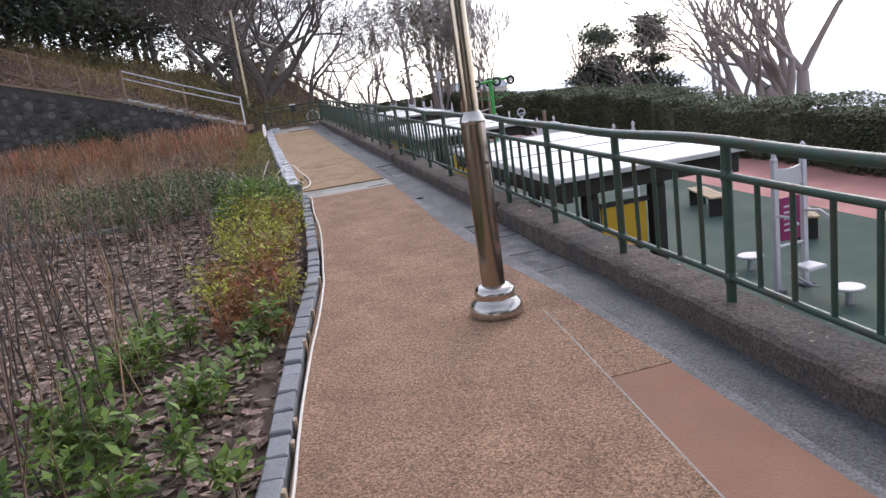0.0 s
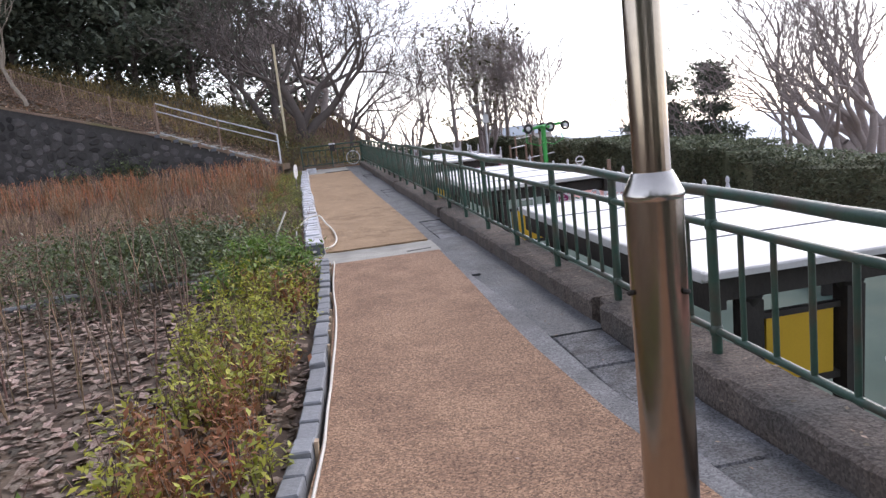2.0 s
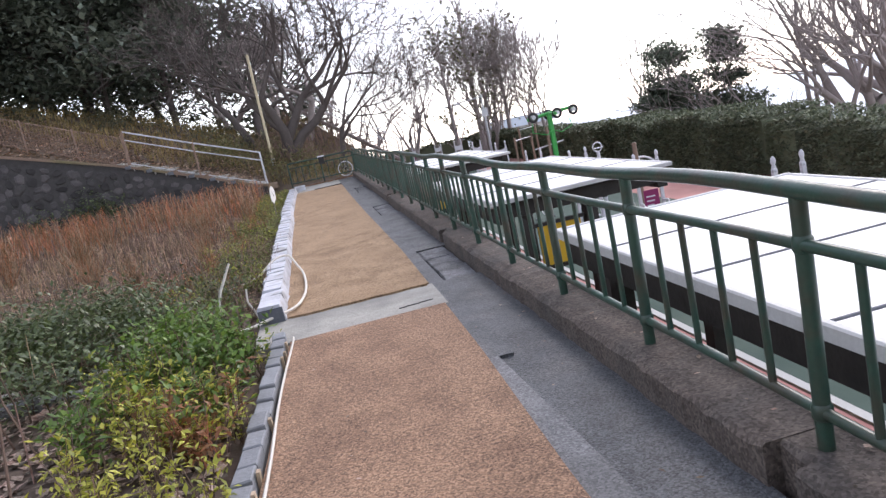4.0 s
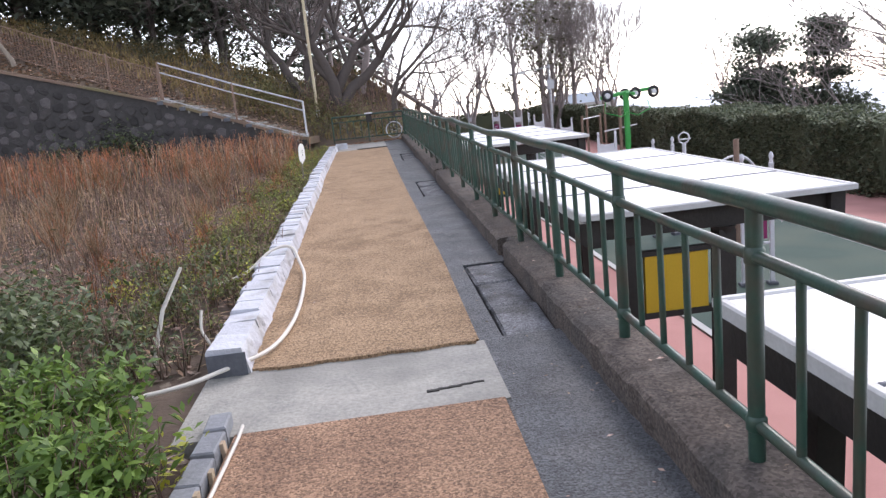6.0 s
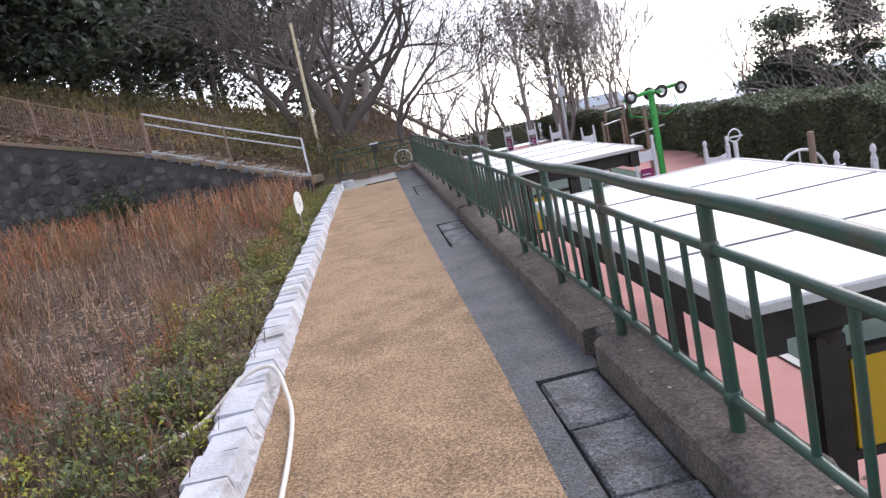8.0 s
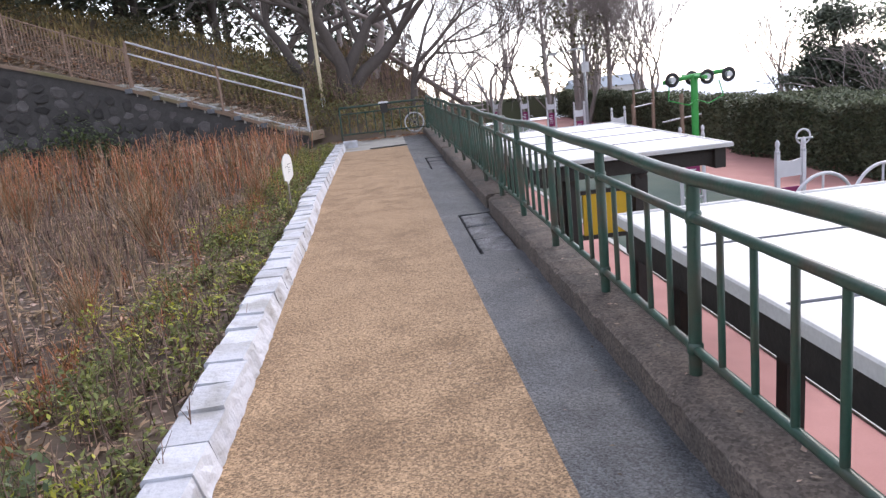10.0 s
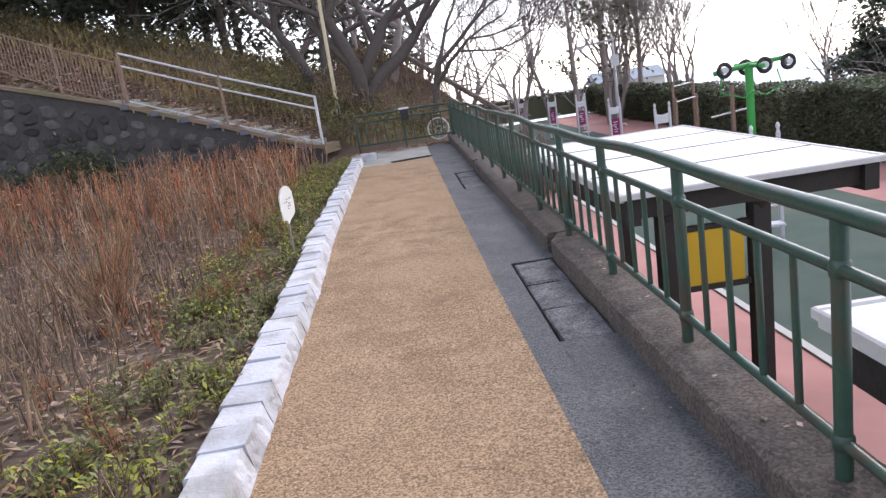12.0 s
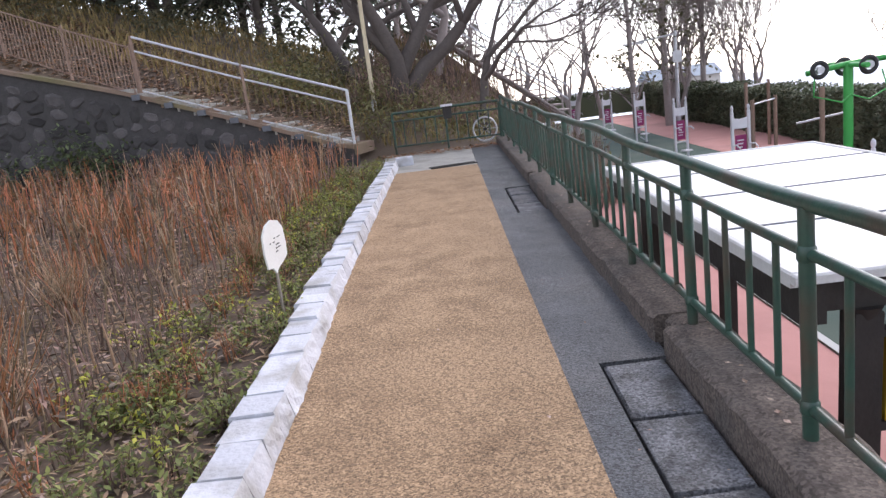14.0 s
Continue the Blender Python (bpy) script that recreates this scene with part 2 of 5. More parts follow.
# ---- mesh building ----
class Mesh:
    """Gathers vertices and faces."""

    def __init__(self):
        self.v, self.f = [], []

    def box(self, x0, y0, z0, x1, y1, z1, m=None, cut=0.0):
        c = min(cut, abs(x1 - x0) / 3, abs(y1 - y0) / 3)
        k = len(self.v)
        lower = [(x0, y0, z0), (x1, y0, z0), (x1, y1, z0), (x0, y1, z0)]
        if c:
            rings = [lower, [(x, y, z1 - c) for x, y, _ in lower], [(x0 + c, y0 + c, z1), (x1 - c, y0 + c, z1), (x1 - c, y1 - c, z1), (x0 + c, y1 - c, z1)]]
        else:
            rings = [lower, [(x, y, z1) for x, y, _ in lower]]
        points = [p for r in rings for p in r]
        if m is not None:
            points = [tuple(m @ Vector(p)) for p in points]
        self.v += points
        self.f.append((k + 3, k + 2, k + 1, k))
        for r in range(len(rings) - 1):
            for i in range(4):
                j = (i + 1) % 4
                self.f.append((k + 4 * r + i, k + 4 * r + j, k + 4 * r + 4 + j, k + 4 * r + 4 + i))
        e = k + 4 * (len(rings) - 1)
        self.f.append((e, e + 1, e + 2, e + 3))
        return self

    def tube(self, points, radii, sides=8, caps=True):
        points = [Vector(p) for p in points]
        if not isinstance(radii, (list, tuple)):
            radii = [radii] * len(points)
        k = len(self.v)
        side = None
        for i, p in enumerate(points):
            d = (points[min(i + 1, len(points) - 1)] - points[max(i - 1, 0)]).normalized()
            if side is None:
                side = d.orthogonal().normalized()
            else:
                side = (side - d * side.dot(d))
                side = side.normalized() if side.length > 1e-6 else d.orthogonal().normalized()
            up = d.cross(side)
            for s in range(sides):
                a = 2 * math.pi * s / sides
                self.v.append(tuple(p + (side * math.cos(a) + up * math.sin(a)) * radii[i]))
        for i in range(len(points) - 1):
            for s in range(sides):
                t = (s + 1) % sides
                self.f.append((k + i * sides + s, k + i * sides + t, k + (i + 1) * sides + t, k + (i + 1) * sides + s))
        if caps:
            e = k + (len(points) - 1) * sides
            lower, upper = self.v[k:k + sides], self.v[e:e + sides]
            c = len(self.v)
            self.v += lower + upper
            self.f.append(tuple(c + s for s in reversed(range(sides))))
            self.f.append(tuple(c + sides + s for s in range(sides)))
        return self

    def lathe(self, profile, centre=(0, 0, 0), sides=20):
        """profile: radius, height pairs from the bottom up."""
        return self.tube([(centre[0], centre[1], centre[2] + h + 1e-5 * i) for i, (r, h) in enumerate(profile)], [max(r, 1e-4) for r, h in profile], sides)

    def ring(self, centre, radius, thick, axis="x", sides=20, start=0.0, sweep=2 * math.pi):
        points = []
        for i in range(sides + 1):
            a = start + sweep * i / sides
            c, s = radius * math.cos(a), radius * math.sin(a)
            points.append({"x": (centre[0], centre[1] + c, centre[2] + s), "y": (centre[0] + c, centre[1], centre[2] + s), "z": (centre[0] + c, centre[1] + s, centre[2])}[axis])
        return self.tube(points, thick, 6)

    def data(self, name, mat, smooth=False):
        me = bpy.data.meshes.new(name)
        me.from_pydata(self.v, [], self.f)
        me.materials.append(mat)
        if smooth:
            me.polygons.foreach_set("use_smooth", [len(p.vertices) == 4 for p in me.polygons])
        me.update()
        return me


def part(name, mesh, mat, parent=None, label="", smooth=False):
    ob = new(name, mesh.data(name, mat, smooth))
    if parent is not None:
        ob.parent = parent
    return tagged(ob, label)


def thing(name, m, label, category, group="", kind=""):
    ob = new(name)
    ob.empty_display_size = 0.2
    ob.matrix_world = m
    return tagged(ob, label, category, group, kind)


def cards(name, centres, size, mat, rng, parent=None, stretch=2.2, droop=0.4, label="", blades=False):
    """Many small leaves: bent four-cornered blades at the given centres, joined."""
    centres = np.asarray(centres, float)
    n = len(centres)
    size = size * rng.uniform(0.6, 1.35, n)
    a = rng.uniform(0, 2 * np.pi, n)
    tilt = rng.uniform(-droop, 1.0, n) if not blades else rng.uniform(0.9, 1.5, n)
    d = np.stack([np.cos(a) * np.cos(tilt), np.sin(a) * np.cos(tilt), np.sin(tilt)], 1)
    w = np.stack([-np.sin(a), np.cos(a), rng.uniform(-0.5, 0.5, n)], 1)
    w /= np.linalg.norm(w, axis=1)[:, None]
    nrm = np.cross(d, w)
    s = size[:, None]
    base, tip = centres, centres + d * s
    mid = centres + d * s * 0.5 + nrm * s * 0.1
    v = np.stack([base, mid - w * s / stretch / 2, tip, mid + w * s / stretch / 2], 1).reshape(-1, 3)
    me = bpy.data.meshes.new(name)
    me.vertices.add(4 * n)
    me.vertices.foreach_set("co", v.ravel())
    me.loops.add(4 * n)
    me.loops.foreach_set("vertex_index", np.arange(4 * n, dtype=np.int32))
    me.polygons.add(n)
    me.polygons.foreach_set("loop_start", np.arange(0, 4 * n, 4, dtype=np.int32))
    me.update(calc_edges=True)
    me.materials.append(mat)
    ob = new(name, me)
    if parent is not None:
        ob.parent = parent
    return tagged(ob, label)


def stems(name, roots, heights, lean, radius, mat, rng, parent=None, label="", fork=0, sides=3):
    """Many thin upright stems, each a tapering bent tube, joined; fork adds side twigs."""
    roots, heights = np.asarray(roots, float), np.asarray(heights, float)
    n = len(roots)
    segs = []
    a = rng.uniform(0, 2 * np.pi, n)
    l = rng.uniform(0, lean, n)
    top = roots + np.stack([np.cos(a) * l * heights, np.sin(a) * l * heights, heights], 1)
    bend = rng.normal(0, 0.035, (n, 3)) * heights[:, None]
    mid = (roots + top) / 2 + bend
    r = radius * rng.uniform(0.7, 1.3, n)
    segs.append((roots, mid, r, r * 0.75))
    segs.append((mid, top, r * 0.75, r * 0.35))
    for _ in range(fork):
        k = rng.uniform(0.3, 0.9, n)[:, None]
        start = np.where(k < 0.5, roots + (mid - roots) * k * 2, mid + (top - mid) * (k * 2 - 1))
        b = rng.uniform(0, 2 * np.pi, n)
        ln = heights * rng.uniform(0.15, 0.4, n)
        end = start + np.stack([np.cos(b) * ln * 0.45, np.sin(b) * ln * 0.45, ln * 0.8], 1)
        segs.append((start, end, r * 0.5, r * 0.25))
    verts, faces, off = [], [], 0
    for p, q, r0, r1 in segs:
        ring = []
        for end, rr in ((p, r0), (q, r1)):
            for s in range(sides):
                g = 2 * np.pi * s / sides
                ring.append(end + np.stack([np.cos(g) * rr, np.sin(g) * rr, np.zeros(n)], 1))
        verts.append(np.stack(ring, 1).reshape(-1, 3))
        base = off + np.arange(n) * 2 * sides
        for s in range(sides):
            t = (s + 1) % sides
            faces.append(np.stack([base + s, base + t, base + sides + t, base + sides + s], 1))
        off += n * 2 * sides
    v, f = np.concatenate(verts), np.concatenate(faces).astype(np.int32)
    me = bpy.data.meshes.new(name)
    me.vertices.add(len(v))
    me.vertices.foreach_set("co", v.ravel())
    me.loops.add(4 * len(f))
    me.loops.foreach_set("vertex_index", f.ravel())
    me.polygons.add(len(f))
    me.polygons.foreach_set("loop_start", np.arange(0, 4 * len(f), 4, dtype=np.int32))
    me.update(calc_edges=True)
    me.materials.append(mat)
    ob = new(name, me)
    if parent is not None:
        ob.parent = parent
    return tagged(ob, label), top


# ---- plan ----
def rise(y):
    """Height of the path along the walk."""
    return -0.25 + 0.03 * min(max(y, -14.0), 29.0)


def left_edge(y):
    return float(np.interp(y, (-14, -1.35, 0.2, 1.7, 2.5, 4.4, 6.5, 7.3, 8.8, 11.2, 13, 15.5, 17.4, 25.5), (-2.9, -1.22, -1.05, -0.84, -0.78, -0.7, -0.65, -0.71, -0.73, -0.77, -0.81, -0.84, -0.91, -0.99)))


def right_edge(y):
    return float(np.interp(y, (-14, 4.8, 7.5, 9.4, 12, 14.4, 18.4, 24.7), (0.64, 0.64, 0.65, 0.66, 0.63, 0.6, 0.57, 0.55)))


def wall_y(x):
    """The stone wall's line on the left."""
    return float(np.interp(x, (-30, -10.8, -6.5, -2.05), (28.6, 27.6, 27.35, 27.45)))


def wall_top(x):
    return float(np.interp(x, (-40, -16, -12.8, -9.5, -6.9, -4.4, -2.2), (7.4, 5.3, 4.48, 3.5, 2.72, 1.8, 0.93)))


def low(y):
    """The play yard's level."""
    return -2.65 + 0.03 * min(max(y, -14.0), 60.0)


def hill(x, y):
    """The wooded slope behind the wall."""
    over = max(0.0, y - wall_y(x) - 0.12)
    return wall_top(x) - 0.06 + 0.25 * min(over, 8.5) - 0.03 * max(0, min(over - 10, 30))


def stair_slope(x, y):
    """The bank under the far stairs, falling towards the yard."""
    fade = min(1.0, max(0.0, (y - 29.5) / 6.8))
    top = float(np.interp(x, (-3, -1, 0.3, 3.9, 6.5), (3.7, 3.7, 3.3, 0.0, -1.8)))
    return -3.0 + (top + 3.0) * fade


def ground(x, y):
    bumps = 0.05 * noise.noise(Vector((x * 0.6, y * 0.6, 0))) + 0.02 * noise.noise(Vector((x * 2.3, y * 2.3, 4)))
    if x > 1.42:
        far = max(0.0, x - 17) + max(0.0, y - 64) * 0.6 + max(0.0, -14 - y) * 0.5
        return max(low(min(y, 64)) - min(far * 0.35, 55) - 0.02, stair_slope(x, y) if 30.5 < y < 60 and x < 7 else -99)
    edge, base = left_edge(y), rise(y)
    if y < 28.3 and x > edge - 0.25:
        return base - 0.12
    z = base - 0.05 + 0.012 * min(max(0.0, edge - x), 8) + bumps
    if x < -2.02 and y > wall_y(x) + 0.12:
        k = min(1.0, max(0.0, (-2.02 - x) / 0.6)) if y < 28.4 else 1.0
        return z + (hill(x, y) + 2 * bumps - z) * k
    if y > 28.3:
        k = min(1.0, max(0.0, (1.5 - x) / 3.4))
        k = k * k * (3 - 2 * k) * min(1.0, (y - 28.3) / 2.0)
        z += (hill(min(x, -2.05), y) - z) * k
        if y < 60 and x > -3:
            z = max(z, stair_slope(x, y))
    return z


def axis(*runs):
    out = []
    for a, b, step in runs:
        out += list(np.arange(a, b, step))
    return out


xs = axis((-2500, -200, 460), (-200, -40, 20), (-40, -16, 2), (-16, -4, 0.5), (-4, 1.2, 0.2)) + [1.2, 1.38, 1.44, 1.6] + axis((2.2, 18, 1.2), (18, 60, 4), (60, 300, 30), (300, 2600, 460))
ys = axis((-2500, -200, 460), (-200, -20, 20), (-20, -6, 2), (-6, 24.5, 0.4), (24.5, 30.5, 0.16), (30.5, 45, 0.8), (45, 80, 4), (80, 300, 30), (300, 2600, 460))
g = Mesh()
g.v = [(x, y, ground(x, y)) for y in ys for x in xs]
for j in range(len(ys) - 1):
    for i in range(len(xs) - 1):
        k = j * len(xs) + i
        g.f.append((k, k + 1, k + len(xs) + 1, k + len(xs)))
tagged(part("ground", g, M["soil"], smooth=True), "brown garden soil rising to a wooded hillside", "ground", kind="structure")


def ribbon(x_left, x_right, y0, y1, lift, thick, step=0.5):
    """A slab along the walk between two edge lines, with a top and sides."""
    m = Mesh()
    n = max(2, int(math.ceil((y1 - y0) / step)) + 1)
    for i in range(n):
        y = y0 + (y1 - y0) * i / (n - 1)
        a, b, z = x_left(y), x_right(y), rise(y) + lift
        m.v += [(a, y, z - thick), (a, y, z), (b, y, z), (b, y, z - thick)]
    for i in range(n - 1):
        k = 4 * i
        for s in range(4):
            t = (s + 1) % 4
            m.f.append((k + s, k + 4 + s, k + 4 + t, k + t))
    m.f += [(0, 1, 2, 3), (4 * n - 1, 4 * n - 2, 4 * n - 3, 4 * n - 4)]
    return m


def flat_x(x):
    return lambda y: x


# ---- path, strip, gutter, kerb ----
def seam(y):
    return float(np.interp(y, (-14, -2.14, -0.43, 0), (-0.8, 0.31, 0.47, 0.5)))


def middle_right(y):
    return float(np.interp(y, (0, 0.4, 1.5, 2.6, 3.5, 5.1, 6.5, 7.4), (0.74, 0.71, 0.62, 0.585, 0.59, 0.635, 0.65, 0.645)))


path = tagged(part("pavement_path", ribbon(left_edge, seam, -14, -0.0, 0.0, 0.1), M["paving"]), "orange porous paving along the walkway", "pavement", kind="structure")
tagged(part("pavement_old_slab", ribbon(lambda y: seam(y) + 0.009, lambda y: 0.77, -14, -1.12, -0.004, 0.1), M["old_paving"]), "smooth worn orange paving slab beside a pale seam", "pavement", kind="structure")
tagged(part("pavement_old_joint", ribbon(seam, lambda y: seam(y) + 0.009, -14, -0.0, 0.001, 0.1), M["concrete"]), "thin pale seam between two pavings", "seam", kind="structure")
tagged(part("pavement_patch", ribbon(lambda y: seam(y) + 0.009, lambda y: float(np.interp(y, (-0.6, 0), (0.77, 0.74))), -1.12, -0.0, 0.0, 0.1), M["paving"]), "orange porous paving beside the gutter", "pavement", kind="structure")
tagged(part("pavement_middle", ribbon(left_edge, middle_right, 0, 6.5, 0.0, 0.1, 0.1), M["paving"]), "orange porous paving on the walkway's lower part", "pavement", kind="structure")
strip = ribbon(lambda y: -0.95, lambda y: 0.68, 6.5, 7.32, -0.008, 0.1, 0.2)
rng = random.Random(3)
tagged(part("pavement_strip", strip, M["concrete"]), "pale cracked concrete strip across the walkway", "pavement", kind="structure")
crack = Mesh()
for k in range(5):
    crack.box(0.28 + k * 0.06, 6.69 + 0.012 * rng.uniform(-1, 1) + k * 0.008, rise(6.7) - 0.012, 0.345 + k * 0.06, 6.71 + k * 0.008, rise(6.7) - 0.003)
tagged(part("pavement_crack", crack, M["iron_grate"]), "dark crack in the concrete strip", "crack", kind="structure")
ragged = Mesh()
for k in range(24):
    x = -0.66 + k * 0.0535
    ragged.box(x, 7.3 - 0.022 * abs(math.sin(k * 0.45)) - rng.uniform(0, 0.008), rise(7.3) - 0.06, x + 0.056, 7.34, rise(7.3) + 0.012)
tagged(part("pavement_torn_edge", ragged, M["new_paving"]), "torn edge of the porous paving at the strip", "pavement", kind="structure")
tagged(part("pavement_far", ribbon(left_edge, right_edge, 7.32, 24.7, 0.004, 0.12), M["new_paving"]), "fresh orange porous paving up to the end fence", "pavement", kind="structure")
tagged(part("pavement_end", ribbon(lambda y: -1.45, lambda y: 0.55, 24.7, 28.4, -0.01, 0.12), M["concrete"]), "grey concrete at the walkway's end", "pavement", kind="structure")
grate = thing("drain_grate", pose(0.1, 25.0, rise(25.0) - 0.004, 0, 0, 12), "dark iron drain grate let into concrete", "grate")
gf = Mesh().box(-0.45, -0.13, -0.02, 0.45, -0.1, 0.012).box(-0.45, 0.1, -0.02, 0.45, 0.13, 0.012)
part("frame", gf, M["iron_grate"], grate)
for k in range(14):
    part("bar", Mesh().box(-0.43 + k * 0.064, -0.1, -0.015, -0.41 + k * 0.064, 0.1, 0.008), M["iron_grate"], grate)

PITS = ((0.87, 2.87, 3), (7.42, 9.27, 3), (13.69, 15.55, 3), (19.97, 21.85, 3))


def gutter_left(y):
    return float(np.interp(y, (-14, -0.6), (0.775, 0.775)) if y < -0.6 else middle_right(y) + 0.005 if y < 7.4 else right_edge(y) + 0.005)


tagged(part("pavement_gutter_rim", ribbon(gutter_left, lambda y: float(np.interp(y, (-14, 0, 2, 3.4, 5), (0.86, 0.84, 0.75, 0.76, 0.7))), -14, 5.0, -0.012, 0.1), M["rim"]), "narrow grey concrete rim of the gutter", "pavement", kind="structure")
tagged(part("pavement_gutter_shoulder", ribbon(gutter_left, lambda y: 0.8, 5.0, 28.4, -0.014, 0.1), M["gutter"]), "damp dark concrete shoulder of the gutter", "pavement", kind="structure")
last = -14.0
runs = []
for a, b, n in PITS:
    runs.append((last, a))
    last = b
runs.append((last, 28.4))
for a, b in runs:
    tagged(part("pavement_gutter", ribbon(lambda y: gutter_left(y) + 0.004, flat_x(1.2), a, b, -0.035, 0.1), M["gutter"]), "damp dark grey concrete gutter", "gutter", kind="structure")
for a, b, n in PITS:
    tagged(part("pavement_pit_floor", ribbon(flat_x(0.72), flat_x(1.2), a, b, -0.14, 0.05), M["iron_grate"]), "dark pit under the gutter lids", "pit", kind="structure")
    step = (b - a) / n
    for k in range(n):
        y = a + (k + 0.5) * step
        x0 = 0.785 if a < 2 else 0.835
        w = 1.165 - x0
        lid = Mesh().box(-w / 2, -step / 2 + 0.013, -0.07, w / 2, step / 2 - 0.01, 0.0, cut=0.014)
        lid.v = [(vx + rng.uniform(-0.007, 0.007), vy + rng.uniform(-0.007, 0.007), vz + rng.uniform(-0.004, 0.004)) for vx, vy, vz in lid.v]
        ob = part("gutter_lid", lid, M["lid"])
        ob.matrix_world = pose(x0 + w / 2, y, rise(y) - 0.042 - 0.008 * (k % 2), rng.uniform(-1.2, 1.2) + 1.7, rng.uniform(-1.5, 1.5), rng.uniform(-1, 1))
        tagged(ob, "worn grey concrete gutter lid with dark gaps", "lid", "gutter lids")

# kerb wall under the fence, with a drain notch by each pit
kerb = thing("kerb_wall", pose(0, 0, 0), "weathered dark concrete kerb wall under the fence", "wall", kind="structure")
cuts = [-14.0]
for a, b, n in PITS:
    cuts += [b + 0.02, b + 0.2]
cuts.append(28.5)
for i in range(len(cuts) - 1):
    a, b = cuts[i], cuts[i + 1]
    notch = i % 2 == 1
    face = 1.25 if notch else 1.18
    m = Mesh()
    n = max(2, int((b - a) / 0.09))
    rr = random.Random(i)
    for j in range(n + 1):
        y = a + (b - a) * j / n
        z = rise(y)
        top = z + 0.13 + rr.uniform(-0.008, 0.005)
        w = rr.uniform(-0.009, 0.006)
        chip = rr.uniform(0.01, 0.035)
        m.v += [(face + w, y, z - 2.4), (face + w, y, top - chip), (face + chip * 1.2 + w, y, top), (1.5 + w, y, top), (1.55 + w * 2, y, top - 0.05), (1.56, y, z - 2.4)]
    for j in range(n):
        k = 6 * j
        for s in range(6):
            t = (s + 1) % 6
            m.f.append((k + s, k + 6 + s, k + 6 + t, k + t))
    m.f += [tuple(range(6)), tuple(6 * n + s for s in reversed(range(6)))]
    part("kerb", m, M["kerb_wall"], kerb)

# ---- edging on the garden side ----
edging = thing("path_edging", pose(0, 0, 0), "grey stone edging with pale wooden pegs along the garden", "edging", kind="structure")
y = -7.0
rr = random.Random(8)
while y < 6.5:
    ln = rr.uniform(0.16, 0.24)
    x = left_edge(y + ln / 2)
    turn = math.degrees(math.atan2(left_edge(y) - left_edge(y + ln), ln))
    ob = part("edge_stone", Mesh().box(-0.055, -ln / 2 + 0.004, -0.2, 0.05, ln / 2 - 0.004, 0.045 + rr.uniform(-0.01, 0.02), cut=0.008), M["grey_edging"], edging)
    ob.matrix_world = pose(x - 0.075, y + ln / 2, rise(y), 0, rr.uniform(-4, 4), turn)
    if rr.random() < 0.45:
        ob = part("peg", Mesh().box(-0.009, -0.02, -0.1, 0.009, 0.02, 0.035 + rr.uniform(0, 0.04)), M["wood_edging"], edging)
        ob.matrix_world = pose(x - 0.012, y + ln / 2, rise(y), 0, rr.uniform(-6, 6), turn)
    y += ln
cord = Mesh().tube([(left_edge(y) + 0.022 + 0.012 * math.sin(y * 2.1), y, rise(y) + 0.012) for y in np.arange(-7, 6.6, 0.12)], 0.009, 6)
tagged(part("cord", cord, M["hose"], smooth=True), "thin ivory cord along the path edge", "cord")

row = thing("stone_kerb", pose(0, 0, 0), "row of pale grey split granite kerb blocks", "kerb", kind="structure")
y = 7.29
rr = random.Random(5)
first = True
while y < 25.6:
    ln = rr.uniform(0.2, 0.34)
    h = 0.15 + rr.uniform(-0.007, 0.009)
    m = Mesh()
    x0, top_x, foot_x = -0.25 + rr.uniform(-0.02, 0.015), -0.04 + rr.uniform(-0.012, 0.008), 0.0 + rr.uniform(-0.008, 0.01)
    tilt = rr.uniform(-0.008, 0.008)
    rows = 5
    for i in range(rows):
        v = -ln / 2 + 0.0018 + (ln - 0.0036) * i / (rows - 1)
        end = i in (0, rows - 1)
        j = 0.003 if end else 0.009
        outline = [(x0, -0.16), (x0, h - 0.012), (x0 + 0.012, h + tilt), (top_x, h)]
        outline += [(top_x + (foot_x - top_x) * u + rr.uniform(-j, j), h * (1 - u) - 0.02 * u + rr.uniform(-j, j)) for u in (0.2, 0.45, 0.7, 1.0)] + [(foot_x, -0.16)]
        m.v += [(a - (0.002 if end else 0), v, b - (0.0015 if end else 0)) for a, b in outline]
    c = 9
    for i in range(rows - 1):
        for s in range(c):
            t = (s + 1) % c
            m.f.append((c * i + s, c * i + c + s, c * i + c + t, c * i + t))
    m.f += [tuple(range(c)), tuple(c * (rows - 1) + s for s in reversed(range(c)))]
    ob = part("block", m, M["granite"], row)
    ob.matrix_world = pose(left_edge(y + ln / 2) + 0.01, y + ln / 2, rise(y), 0, 0, rr.uniform(-1, 1))
    if first:
        face = part("block_face", Mesh().box(-0.245, -0.008, -0.1, -0.02, 0.0, 0.128), M["dark_stone"], row)
        face.matrix_world = pose(left_edge(y) + 0.012, y - 0.008, rise(y))
        first = False
    y += ln
end_block = part("end_block", Mesh().box(-0.16, -0.12, -0.1, 0.2, 0.12, 0.17, cut=0.02), M["granite"])
end_block.matrix_world = pose(-0.9, 26.0, rise(26.0), 0, 0, 8)
tagged(end_block, "pale loose granite block at the row's end", "block")

# ---- green railing ----
SPACING = 1.262
POSTS = [8 + k * SPACING for k in range(-12, 17)]


